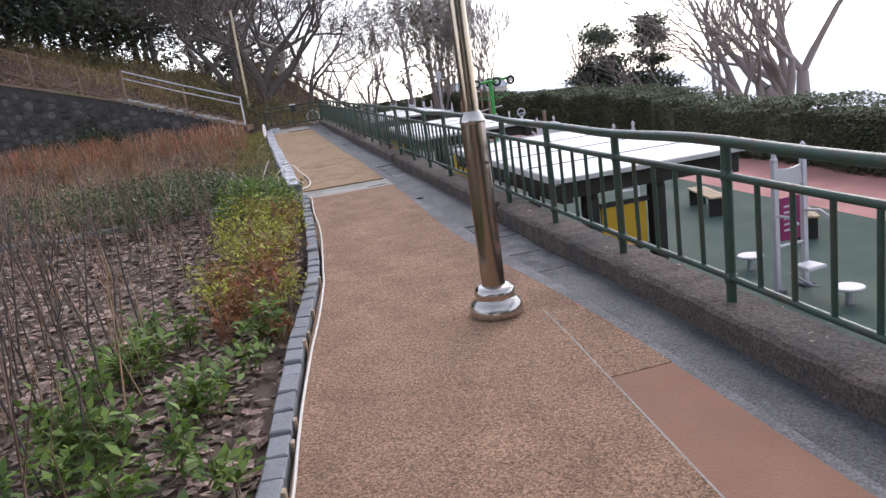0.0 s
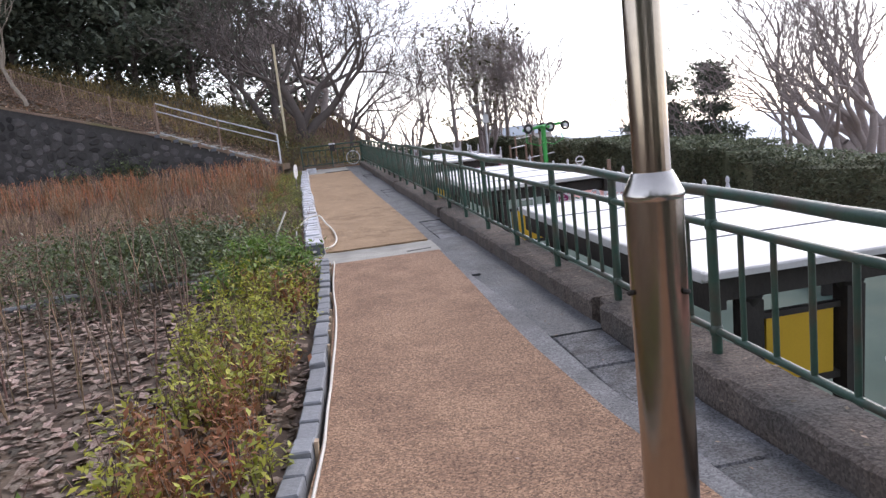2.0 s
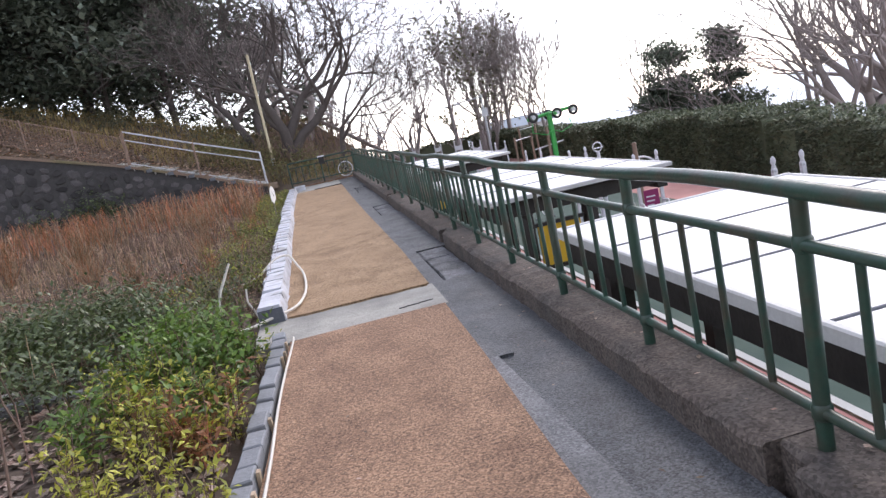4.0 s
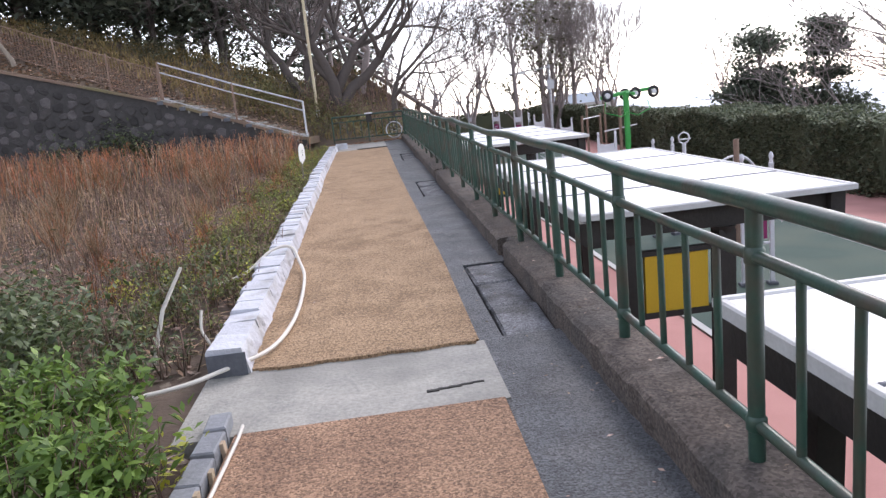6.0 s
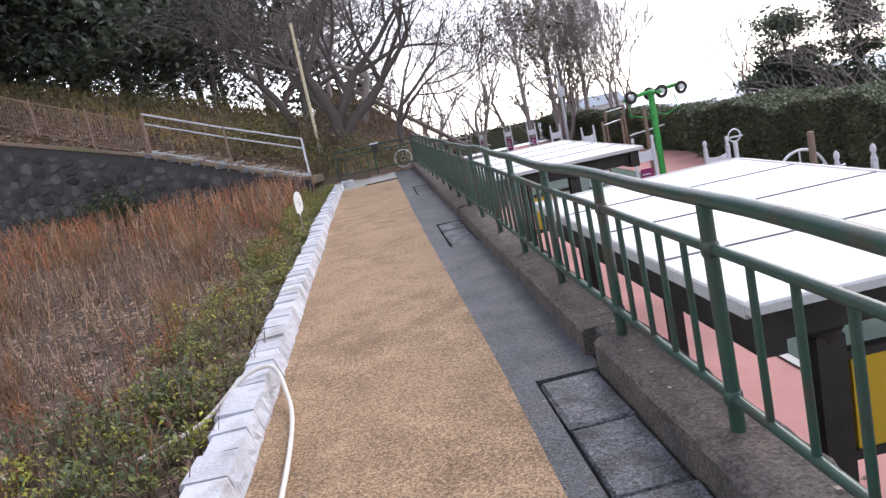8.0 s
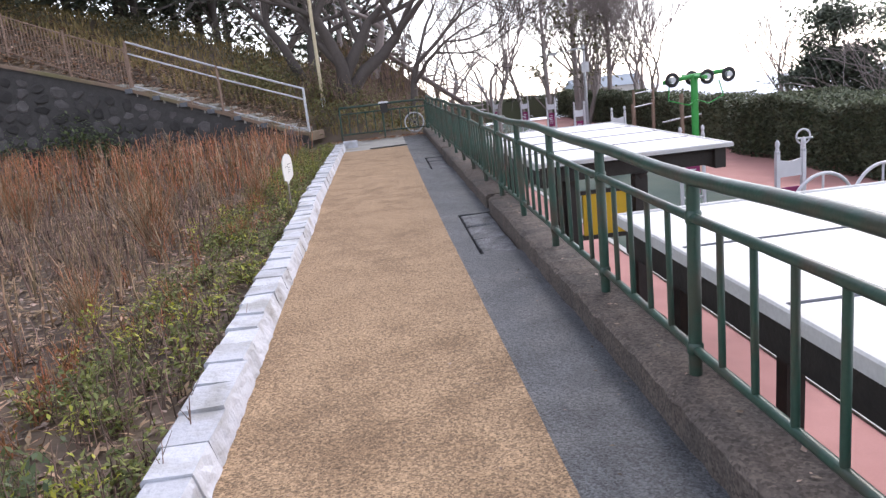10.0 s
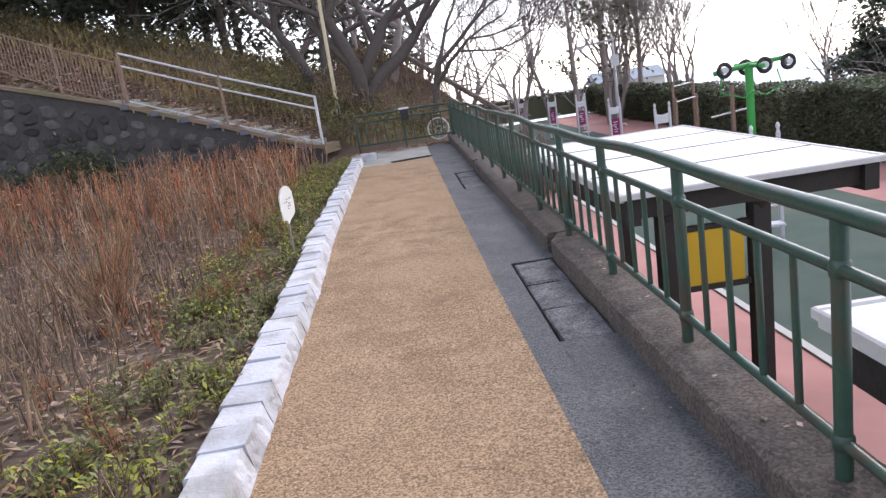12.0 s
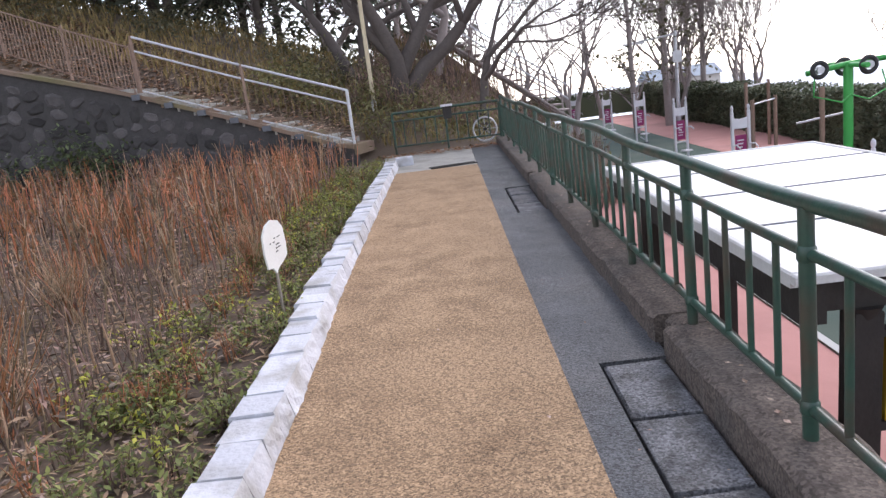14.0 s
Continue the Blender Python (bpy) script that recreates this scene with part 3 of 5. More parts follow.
def railing(name, start, run, count, spacing, label, slope, group=""):
    rail = thing(name, start, label, "fence", group)
    ln = count * spacing
    d = Vector(run)

    def at(s, h):
        sag = 0.012 * math.sin(s * 1.3) + 0.008 * math.sin(s * 3.1)
        return (d.x * s, d.y * s, slope * s + h + sag * (1 if h > 0.8 else 0.3))

    for nm, h, r in (("top_rail", 0.9, 0.032), ("middle_rail", 0.72, 0.022), ("bottom_rail", 0.13, 0.021)):
        part(nm, Mesh().tube([at(s, h) for s in np.arange(0, ln + 0.01, spacing / 4)], r, 12), M["green_paint"], rail, smooth=True)
    shared_post = Mesh().tube([(0, 0, -0.06), (0, 0, 0.13), (0, 0, 0.89)], 0.029, 12).lathe([(0.029, 0.1), (0.036, 0.11), (0.036, 0.15), (0.029, 0.16)], sides=12).lathe([(0.029, 0.69), (0.035, 0.7), (0.035, 0.74), (0.029, 0.75)], sides=12).data("post", M["green_paint"], True)
    shared_bar = Mesh().tube([(0, 0, 0.12), (0, 0, 0.725)], 0.0155, 8).data("baluster", M["green_paint"], True)
    for k in range(count + 1):
        p = at(k * spacing, 0)
        ob = new("post", shared_post)
        ob.parent = rail
        ob.matrix_basis = pose(*p, random.uniform(-0.6, 0.6), random.uniform(-0.6, 0.6))
        if k < count:
            for j in range(1, 5):
                q = at(k * spacing + j * spacing / 5, 0)
                ob = new("baluster", shared_bar)
                ob.parent = rail
                ob.matrix_basis = pose(*q)
    return rail


railing("railing", pose(1.35, POSTS[0], rise(POSTS[0]) + 0.13), (0, 1, 0), len(POSTS) - 1, SPACING, "dark green painted tubular steel railing on the kerb", 0.03)
ends = POSTS[-1]
railing("end_railing", pose(1.3, ends + 0.05, rise(28) + 0.06), (-0.995, 0.06, 0), 2, 1.26, "dark green painted steel railing closing the path", -0.002)

# ---- lamp post on the path ----
lamp = thing("lamp_post", pose(0.22, 0.11, rise(0.1)), "brushed stainless steel lamp post standing in the path", "lamp post")
part("base_cover", Mesh().lathe([(0.176, 0.0), (0.182, 0.02), (0.18, 0.05), (0.168, 0.085), (0.142, 0.108), (0.13, 0.116), (0.134, 0.13), (0.138, 0.155), (0.128, 0.185), (0.105, 0.2), (0.085, 0.205)], sides=36), M["chrome"], lamp, "polished steel base cover", True)
part("lower_tube", Mesh().lathe([(0.079, 0.1), (0.079, 1.285)], sides=32), M["steel"], lamp, smooth=True)
part("collar", Mesh().lathe([(0.08, 1.275), (0.083, 1.28), (0.083, 1.292), (0.058, 1.345), (0.055, 1.35)], sides=32), M["chrome"], lamp, "bright conical collar", True)
part("upper_tube", Mesh().lathe([(0.051, 1.33), (0.049, 4.6)], sides=28), M["steel"], lamp, smooth=True)
for k in range(3):
    a = radians(-60 + 120 * k)
    ob = part("bolt", Mesh().lathe([(0.008, 0), (0.008, 0.012), (0.004, 0.016)], sides=8), M["iron_grate"], lamp)
    ob.matrix_basis = pose(0.079 * math.cos(a), 0.079 * math.sin(a), 1.02) @ Vector((math.cos(a), math.sin(a), 0)).to_track_quat("Z", "Y").to_matrix().to_4x4()

# ---- hoses ----
hose_line = [(-3.2, 7.0, 0.0), (-1.9, 7.0, 0.0), (-1.15, 7.08, 0.02), (-0.84, 7.27, 0.03), (-0.62, 7.52, 0.03), (-0.54, 8.0, 0.02), (-0.53, 8.6, 0.02), (-0.57, 9.3, 0.025), (-0.64, 9.7, 0.06), (-0.74, 9.95, 0.17), (-0.92, 9.88, 0.165), (-1.14, 9.6, 0.04), (-1.45, 9.3, 0.02)]


def smooth_line(points, n):
    p = np.array(points, float)
    out = []
    for i in range(len(p) - 1):
        a, b, c, d = p[max(i - 1, 0)], p[i], p[i + 1], p[min(i + 2, len(p) - 1)]
        for u in np.linspace(0, 1, n, endpoint=False):
            out.append(0.5 * ((2 * b) + (-a + c) * u + (2 * a - 5 * b + 4 * c - d) * u * u + (-a + 3 * b - 3 * c + d) * u ** 3))
    out.append(p[-1])
    return [tuple(q) for q in out]


hose = Mesh().tube([(x, y, rise(y) + z + 0.012) for x, y, z in smooth_line(hose_line, 8)], 0.014, 8)
tagged(part("garden_hose", hose, M["hose"], smooth=True), "ivory garden hose looped over the granite kerb", "hose")

# ---- canopies over the play yard ----
canopy = thing("canopy", pose(1.68, 2.43, 0), "flat white roofed shelter on dark timber posts", "shelter", "shelters in the play yard")
CW, CL = 2.2, 4.1
for k in range(4):
    part("roof_sheet", Mesh().box(0.05, k * CL / 4 + 0.009, 0.1, CW - 0.05, (k + 1) * CL / 4 - 0.009, 0.128, cut=0.008), M["roof_white"], canopy)
for k in range(1, 4):
    part("seam", Mesh().box(0.05, k * CL / 4 - 0.012, 0.1, CW - 0.05, k * CL / 4 + 0.012, 0.135, cut=0.006), M["dark_stone"], canopy, "dark roof seam")
part("roof_deck", Mesh().box(0.02, 0.02, 0.08, CW - 0.02, CL - 0.02, 0.104), M["rubber"], canopy)
for nm, b in (("roof_trim", (0, 0, 0.09, CW, 0.05, 0.14)), ("roof_trim", (0, CL - 0.05, 0.09, CW, CL, 0.14)), ("roof_trim", (0, 0.052, 0.065, 0.05, CL - 0.052, 0.14)), ("roof_trim", (CW - 0.05, 0.052, 0.09, CW, CL - 0.052, 0.138))):
    part(nm, Mesh().box(*b, cut=0.01), M["roof_edge"], canopy)
for x in (0.06, CW - 0.18):
    part("beam", Mesh().box(x, 0.06, -0.14, x + 0.12, CL - 0.06, 0.075), M["dark_wood"], canopy)
for k in range(5):
    y = 0.12 + k * (CL - 0.36) / 4
    part("rafter", Mesh().box(0.06, y, -0.1, CW - 0.06, y + 0.1, 0.06), M["dark_wood"], canopy)
for x in (0.34, 1.12):
    for y in (0.1, CL - 0.3):
        post = part("post", Mesh().box(x, y, -2.85, x + 0.14, y + 0.14, -0.12, cut=0.01), M["dark_wood"], canopy)
        part("bracket", Mesh().lathe([(0.06, -0.2), (0.07, -0.17), (0.085, -0.13), (0.1, -0.1)], (x + 0.07, y + 0.07, 0), 10), M["dark_wood"], post, smooth=True)
board = part("notice_board", Mesh().box(0.53, 0.15, -0.75, 1.05, 0.19, -0.28, cut=0.004), M["yellow"], canopy, "yellow notice board")
part("board_frame", Mesh().box(0.49, 0.14, -0.8, 1.1, 0.2, -0.75), M["dark_wood"], board)
part("board_rail", Mesh().box(0.49, 0.14, -0.28, 1.1, 0.2, -0.24), M["dark_wood"], board)
for k, (x, y, z) in enumerate(((1.66, 2.3, 0.084), (1.64, 8.35, 0.326), (1.66, 15.05, 0.572))):
    m = pose(x, y, z, 1.7, 0, 0)
    if k == 0:
        canopy.matrix_world = m
    else:
        copy_thing(canopy, m)

# ---- play yard floor ----
def yard(x0, x1, y0, y1, lift):
    m = Mesh()
    n = 20
    for i in range(n + 1):
        y = y0 + (y1 - y0) * i / n
        m.v += [(x0, y, low(y) + lift), (x1, y, low(y) + lift)]
    for i in range(n):
        k = 2 * i
        m.f.append((k, k + 1, k + 3, k + 2))
    return m


tagged(part("floor_pink", yard(1.56, 4.65, 6.6, 60, 0.02), M["pink_floor"]), "pink rubber walking lane beside the wall", "floor", kind="structure")
tagged(part("floor_line", yard(4.66, 4.78, -8, 60, 0.05), M["white_line"]), "pale stone line edging the lane", "floor", kind="structure")
tagged(part("floor_green", yard(4.79, 10.2, -14, 60, 0.015), M["green_floor"]), "dark green rubber floor of the play yard", "floor", kind="structure")
tagged(part("floor_green_near", yard(1.56, 4.65, -14, 6.6, 0.018), M["green_floor"]), "dark green rubber floor below the wall", "floor", kind="structure")
tagged(part("floor_pink_far", yard(10.2, 13.6, -14, 60, 0.02), M["pink_floor"]), "pink rubber floor in front of the hedge", "floor", kind="structure")

# ---- stone wall, steps and hand rail on the garden's far side ----
wall = thing("wall_stone", pose(0, 0, 0), "dark rough field stone retaining wall", "wall", kind="structure")
m = Mesh()
wx = list(np.arange(-24, -2.05, 0.4)) + [-2.02]
for x in wx:
    yy, top = wall_y(x), wall_top(x)
    m.v += [(x, yy, -0.4), (x, yy + 0.02, top - 0.02), (x, yy + 0.4, top - 0.02), (x, yy + 0.5, -0.4)]
for i in range(len(wx) - 1):
    k = 4 * i
    for s in range(4):
        t = (s + 1) % 4
        m.f.append((k + s, k + t, k + 4 + t, k + 4 + s))
m.f += [(3, 2, 1, 0), tuple(4 * (len(wx) - 1) + s for s in range(4))]
part("wall_core", m, M["wall_joint"], wall)
m = Mesh()
for i in range(len(wx) - 1):
    a, b = wx[i], wx[i + 1]
    if a < -18:
        continue
    za, zb = wall_top(a), wall_top(b)
    ya, yb = wall_y(a), wall_y(b)
    k = len(m.v)
    m.v += [(a, ya - 0.06, za - 0.03), (b, yb - 0.06, zb - 0.03), (b, yb + 0.42, zb - 0.03), (a, ya + 0.42, za - 0.03), (a, ya - 0.06, za + 0.06), (b, yb - 0.06, zb + 0.06), (b, yb + 0.42, zb + 0.06), (a, ya + 0.42, za + 0.06)]
    m.f += [(k, k + 1, k + 5, k + 4), (k + 4, k + 5, k + 6, k + 7), (k + 3, k + 7, k + 6, k + 2)]
part("coping", m, M["dirt_path"], wall, "pale brown mortar coping")


def pebble(rr):
    """A squarish rounded stone face with an uneven outline."""
    m = Mesh()
    n = 8
    radii = [rr.uniform(0.4, 0.62) for _ in range(n)]
    for depth, scale in ((0.05, 1.06), (0.0, 1.0), (-0.025, 0.7)):
        for k in range(n):
            a = 2 * math.pi * k / n + 0.3
            m.v.append((radii[k] * scale * math.cos(a), depth + rr.uniform(-0.008, 0.008), radii[k] * scale * math.sin(a)))
    for r in range(2):
        for k in range(n):
            j = (k + 1) % n
            m.f.append((8 * r + k, 8 * r + j, 8 * r + 8 + j, 8 * r + 8 + k))
    m.f.append(tuple(16 + k for k in range(n)))
    return m.data("stone", M["wall_stone"], False)


rr = random.Random(21)
kinds = [pebble(rr) for _ in range(9)]
count = 0
x = -2.25
while x > -13.5 and count < 300:
    w = rr.uniform(0.3, 0.5)
    z = wall_top(x) - 0.2
    floor_z = ground(x, wall_y(x) - 0.4) + 0.15
    while z > floor_z and count < 300:
        h = rr.uniform(0.22, 0.42)
        ob = new("stone", rr.choice(kinds))
        ob.parent = wall
        ob.matrix_basis = pose(x - w / 2 + rr.uniform(-0.07, 0.07), wall_y(x) + rr.uniform(0.0, 0.03), z - h / 2, 0, rr.uniform(-25, 25), 6) @ Matrix.Diagonal((w * rr.uniform(0.7, 1.05), 1, h * rr.uniform(0.7, 1.05), 1))
        z -= h
        count += 1
    x -= w

steps = thing("steps", pose(0, 0, 0), "flight of pale stone steps climbing behind the wall", "steps", kind="structure")
for k in range(15):
    x = -2.2 - k * 0.34
    z = wall_top(x) + 0.02
    yy = wall_y(x)
    ob = part("step", Mesh().box(-0.2, 0.0, -0.25, 0.19, 1.3, 0.0, cut=0.015), M["concrete"] if k % 3 else M["dirt_path"], steps)
    ob.matrix_world = pose(x, yy + 0.05, z + 0.06, 0, 0, -12)
    if k % 2:
        ob = part("riser_block", Mesh().box(-0.1, -0.03, -0.12, 0.1, 0.0, 0.0), M["dark_stone"], steps)
        ob.matrix_world = pose(x, yy - 0.07, z + 0.03, 0, 0, -12)

hand = thing("hand_rail", pose(0, 0, 0), "pale galvanised two-bar hand rail beside the steps", "hand rail")
HR = [(-6.55, 27.45, 2.78, 3.92), (-4.3, 27.55, 1.85, 3.04), (-2.06, 27.6, 0.95, 2.22)]
for x, y, z0, z1 in HR:
    part("post", Mesh().tube([(x, y, z0 - 0.1), (x, y, z1)], 0.036, 10), M["galvanised"] if x > -3 else M["rust_iron"], hand, smooth=True)
for nm, d, r in (("top_bar", 0.0, 0.028), ("lower_bar", -0.3, 0.024), ("foot_bar", -1.15, 0.018)):
    part(nm, Mesh().tube([(x, y, z1 - 0.02 + d) for x, y, z0, z1 in HR], r, 8), M["galvanised"], hand, smooth=True)
for k in range(30):
    x = -6.5 + 4.4 * k / 29
    y, z1 = (float(np.interp(x, [h[0] for h in HR], [h[c] for h in HR])) for c in (1, 3))
    part("bar", Mesh().tube([(x, y + 0.03, z1 - 1.14), (x, y + 0.03, z1 - 0.3)], 0.006, 5), M["rust_iron"], hand)

upper = thing("hill_fence", pose(0, 0, 0), "thin brown iron bar fence climbing the slope", "fence")
FENCE = [(x, y, hill(x, y) + 0.02) for x, y in ((-6.62, 27.5), (-8.35, 28.1), (-10.3, 29.0), (-12.4, 30.0), (-14.6, 31.0), (-16.8, 32.0))]
for k, (x, y, z) in enumerate(FENCE):
    part("post", Mesh().tube([(x, y, z - 0.2), (x, y, z + 1.18)], 0.038, 8), M["rust_iron"], upper)
    if k < len(FENCE) - 1:
        x2, y2, z2 = FENCE[k + 1]
        for nm, h in (("top_bar", 1.1), ("lower_bar", 0.1)):
            part(nm, Mesh().tube([(x, y, z + h), (x2, y2, z2 + h)], 0.018, 6), M["rust_iron"], upper)
        for j in range(1, 17):
            u = j / 17
            bx, by, bz = x + (x2 - x) * u, y + (y2 - y) * u, z + (z2 - z) * u
            part("bar", Mesh().tube([(bx, by, bz + 0.1), (bx, by, bz + 1.1)], 0.014, 5), M["rust_iron"], upper)

pole = thing("guy_pole", pose(-1.83, 30.8, 0.72), "slim pale pole in a yellowed sleeve by the end railing", "pole")
part("sleeve", Mesh().tube([(0, 0, -0.1), (0.0, 0, 1.2)], 0.075, 12), M["board_white"], pole, "dull white lower sleeve", True)
part("shaft", Mesh().tube([(0, 0, 1.2), (0.0, 0, 3.4), (0.01, 0, 5.53)], 0.055, 12), M["pole_yellow"], pole, smooth=True)
part("band", Mesh().tube([(0, 0, 1.14), (0, 0, 1.24)], 0.085, 12), M["galvanised"], pole, smooth=True)

stairs = thing("far_stairs", pose(-0.4, 36, 4.3), "dark timber stairs with pale rails on the far hillside", "stairs")
for k in range(18):
    part("tread", Mesh().box(k * 0.26, 0, -k * 0.2 - 0.05, k * 0.26 + 0.3, 1.5, -k * 0.2), M["bark_grey"], stairs)
for y in (0.0, 1.5):
    part("stringer", Mesh().tube([(0, y, -0.15), (4.7, y, -3.75)], 0.06, 6), M["bark_grey"], stairs)
    for h in (0.5, 0.95):
        part("rail", Mesh().tube([(-1, y, h + 0.75), (4.7, y, h - 3.6)], 0.03, 6), M["galvanised"] if y == 0 else M["bark_grey"], stairs)
    for k in range(7):
        part("rail_post", Mesh().tube([(k * 0.78, y, -k * 0.6 - 0.2), (k * 0.78, y, -k * 0.6 + 0.97)], 0.035, 6), M["bark_grey"], stairs)

# ---- sign in the garden ----
sign = thing("stake_sign", pose(-1.235, 16.8, rise(16.8) + 0.03, 3, -4, 74) @ Matrix.Diagonal((1.35, 1, 1, 1)), "white hand-lettered board on a thin stake", "sign")
part("stake", Mesh().tube([(0, 0.012, -0.1), (0.0, 0.012, 0.62)], 0.011, 6), M["bark_pale"], sign)
outline = [(-0.095, 0.43), (-0.05, 0.42), (-0.02, 0.37), (0.005, 0.4), (0.07, 0.43), (0.11, 0.46), (0.115, 0.55), (0.105, 0.67), (0.065, 0.735), (0.0, 0.76), (-0.065, 0.735), (-0.105, 0.67), (-0.11, 0.55)]
b = Mesh()
b.v = [(x, -0.01, z) for x, z in outline] + [(x, 0.004, z) for x, z in outline]
n = len(outline)
b.f = [tuple(range(n)), tuple(reversed(range(n, 2 * n)))] + [(i, n + i, n + (i + 1) % n, (i + 1) % n) for i in range(n)]
face = part("board", b, M["board_white"], sign, "white painted board")
rr = random.Random(2)
for k in range(9):
    x, z = rr.uniform(-0.055, 0.035), 0.62 - 0.025 * (k % 5)
    part("stroke", Mesh().box(x, -0.013, z, x + rr.uniform(0.008, 0.03), -0.0105, z + 0.008), M["ink"], face)

# ---- exercise stations ----
station = thing("exercise_station", pose(0, 0, 0), "white two-post exercise station with a magenta notice panel", "exercise machine", "exercise stations in the yard")
for x in (-0.31, 0.31):
    post = part("post", Mesh().box(x - 0.042, -0.042, 0, x + 0.042, 0.042, 2.06, cut=0.015), M["white_paint"], station)
    part("finial", Mesh().lathe([(0.04, 2.06), (0.045, 2.08), (0.028, 2.1), (0.046, 2.13), (0.052, 2.16), (0.042, 2.2), (0.012, 2.23)], (x, 0, 0), 14), M["white_paint"], post, smooth=True)
    part("collar", Mesh().lathe([(0.05, 2.0), (0.054, 2.01), (0.054, 2.04), (0.046, 2.045)], (x, 0, 0), 14), M["galvanised"], post, smooth=True)
    part("foot", Mesh().box(x - 0.1, -0.1, 0, x + 0.1, 0.1, 0.06, cut=0.015), M["dark_stone"], station)
head = Mesh()
arch = [(-0.255, 1.62), (0.255, 1.62), (0.255, 1.95)] + [(0.25 - 0.1 * k, 1.86 + 0.04 * abs(2.5 - k) / 2.5) for k in range(6)] + [(-0.255, 1.95)]
n = len(arch)
head.v = [(x, -0.02, z) for x, z in arch] + [(x, 0.02, z) for x, z in arch]
head.f = [tuple(range(n)), tuple(reversed(range(n, 2 * n)))] + [(i, n + i, n + (i + 1) % n, (i + 1) % n) for i in range(n)]
part("header", head, M["white_paint"], station)
panel = part("notice_panel", Mesh().box(-0.2, -0.022, 0.8, 0.2, 0.022, 1.45, cut=0.004), M["purple"], station, "magenta notice panel")
for k in range(5):
    part("text_line", Mesh().box(-0.15, -0.026, 1.3 - k * 0.09, 0.1 - 0.03 * (k % 3), -0.0225, 1.33 - k * 0.09), M["white_paint"], panel)
part("crossbar", Mesh().tube([(-0.3, 0, 0.72), (0.3, 0, 0.72)], 0.025, 8), M["white_paint"], station)
for s in (-1, 1):
    part("handle", Mesh().tube([(0.3 * s, 0, 1.2), (0.34 * s, -0.3, 1.22), (0.33 * s, -0.5, 1.14)], 0.022, 8), M["white_paint"], station, smooth=True)
part("seat", Mesh().box(-0.2, -0.55, 0.42, 0.2, -0.2, 0.47, cut=0.02), M["white_paint"], station)
part("pedal_arm", Mesh().tube([(-0.12, -0.1, 0.3), (-0.12, -0.55, 0.2), (-0.12, -0.7, 0.22)], 0.02, 6), M["galvanised"], station)
SPOTS = ((6.3, 4.6, 5), (6.66, 10.2, 0), (6.55, 14.5, -10), (6.76, 18.8, 5), (6.68, 22.4, -8), (7.95, 30.9, 8), (8.27, 36.8, 15), (8.7, 43.6, 15), (8.0, 47.0, 20), (6.9, 50.0, 20))
for k, (x, y, a) in enumerate(SPOTS):
    mm = pose(x, y, low(y) + 0.01, 0, 0, a) @ Matrix.Diagonal((0.88, 0.9, 1.02, 1))
    if k == 0:
        station.matrix_world = mm
    else:
        copy_thing(station, mm)

wheel = thing("arm_wheel", pose(7.9, 18.9, low(18.9), 0, 0, 15) @ Matrix.Scale(1.25, 4), "white tubular arm exercise wheels", "exercise machine")
for x in (-0.5, 0.6):
    part("hoop", Mesh().ring((x, 0, 0.75), 0.6, 0.025, "y", 28, 0, math.pi), M["white_paint"], wheel, smooth=True)
    part("hub", Mesh().tube([(x, -0.04, 0.75), (x, 0.2, 0.75)], 0.06, 10), M["rubber"], wheel)
    for a in (0.5, 1.57, 2.6):
        part("spoke", Mesh().tube([(x, 0, 0.75), (x + 0.6 * math.cos(a), 0, 0.75 + 0.6 * math.sin(a))], 0.018, 6), M["white_paint"], wheel)
    part("stand", Mesh().tube([(x, 0.15, 0), (x, 0.15, 0.75)], 0.05, 8), M["white_paint"], wheel)

gym = thing("pulley_machine", pose(9.77, 29.0, -1.36), "bright green post with black weight wheels on arms", "exercise machine")
part("mast", Mesh().tube([(0, 0, -0.5), (0, 0, 2.75)], 0.11, 14), M["gym_green"], gym, smooth=True)
part("arm", Mesh().tube([(-0.95, 0.1, 2.6), (0, 0, 2.72), (1.05, -0.1, 2.78)], 0.07, 10), M["gym_green"], gym, smooth=True)
part("cross_arm", Mesh().tube([(0.0, -0.8, 2.66), (0, 0.8, 2.74)], 0.06, 10), M["gym_green"], gym, smooth=True)
for x, y in ((-0.75, 0.0), (0.15, -0.45), (0.95, -0.2), (0.1, 0.5)):
    w = part("wheel", Mesh().ring((x, y - 0.12, 2.66), 0.17, 0.06, "y", 18), M["rubber"], gym, "black rubber wheel", True)
    part("hub", Mesh().tube([(x, y - 0.2, 2.66), (x, y - 0.04, 2.66)], 0.09, 12), M["galvanised"], w)
for x in (-0.8, 0.8):
    part("pull_bar", Mesh().tube([(x, 0, 2.5), (x * 1.1, -0.1, 2.05), (x * 0.4, -0.3, 1.85), (0, -0.1, 2.0)], 0.02, 6), M["gym_green"], gym, smooth=True)

for (x0, y0), (x1, y1), h in (((9.4, 33.5), (10.6, 34.6), 2.2), ((10.9, 37.5), (12.2, 38.6), 2.5)):
    bar = thing("pull_up_bars", pose(x0, y0, low(y0)), "brown steel pull-up bars", "exercise bars", "pull-up bars")
    for x, y in ((0, 0), (x1 - x0, y1 - y0)):
        part("post", Mesh().tube([(x, y, 0), (x, y, h)], 0.06, 10), M["rust_iron"], bar, smooth=True)
    part("bar", Mesh().tube([(0, 0, h - 0.15), (x1 - x0, y1 - y0, h - 0.1)], 0.025, 8), M["galvanised"], bar, smooth=True)
tpost = thing("stretch_post", pose(10.3, 31.2, low(31.2)), "brown post with a steel cross bar", "exercise bars")
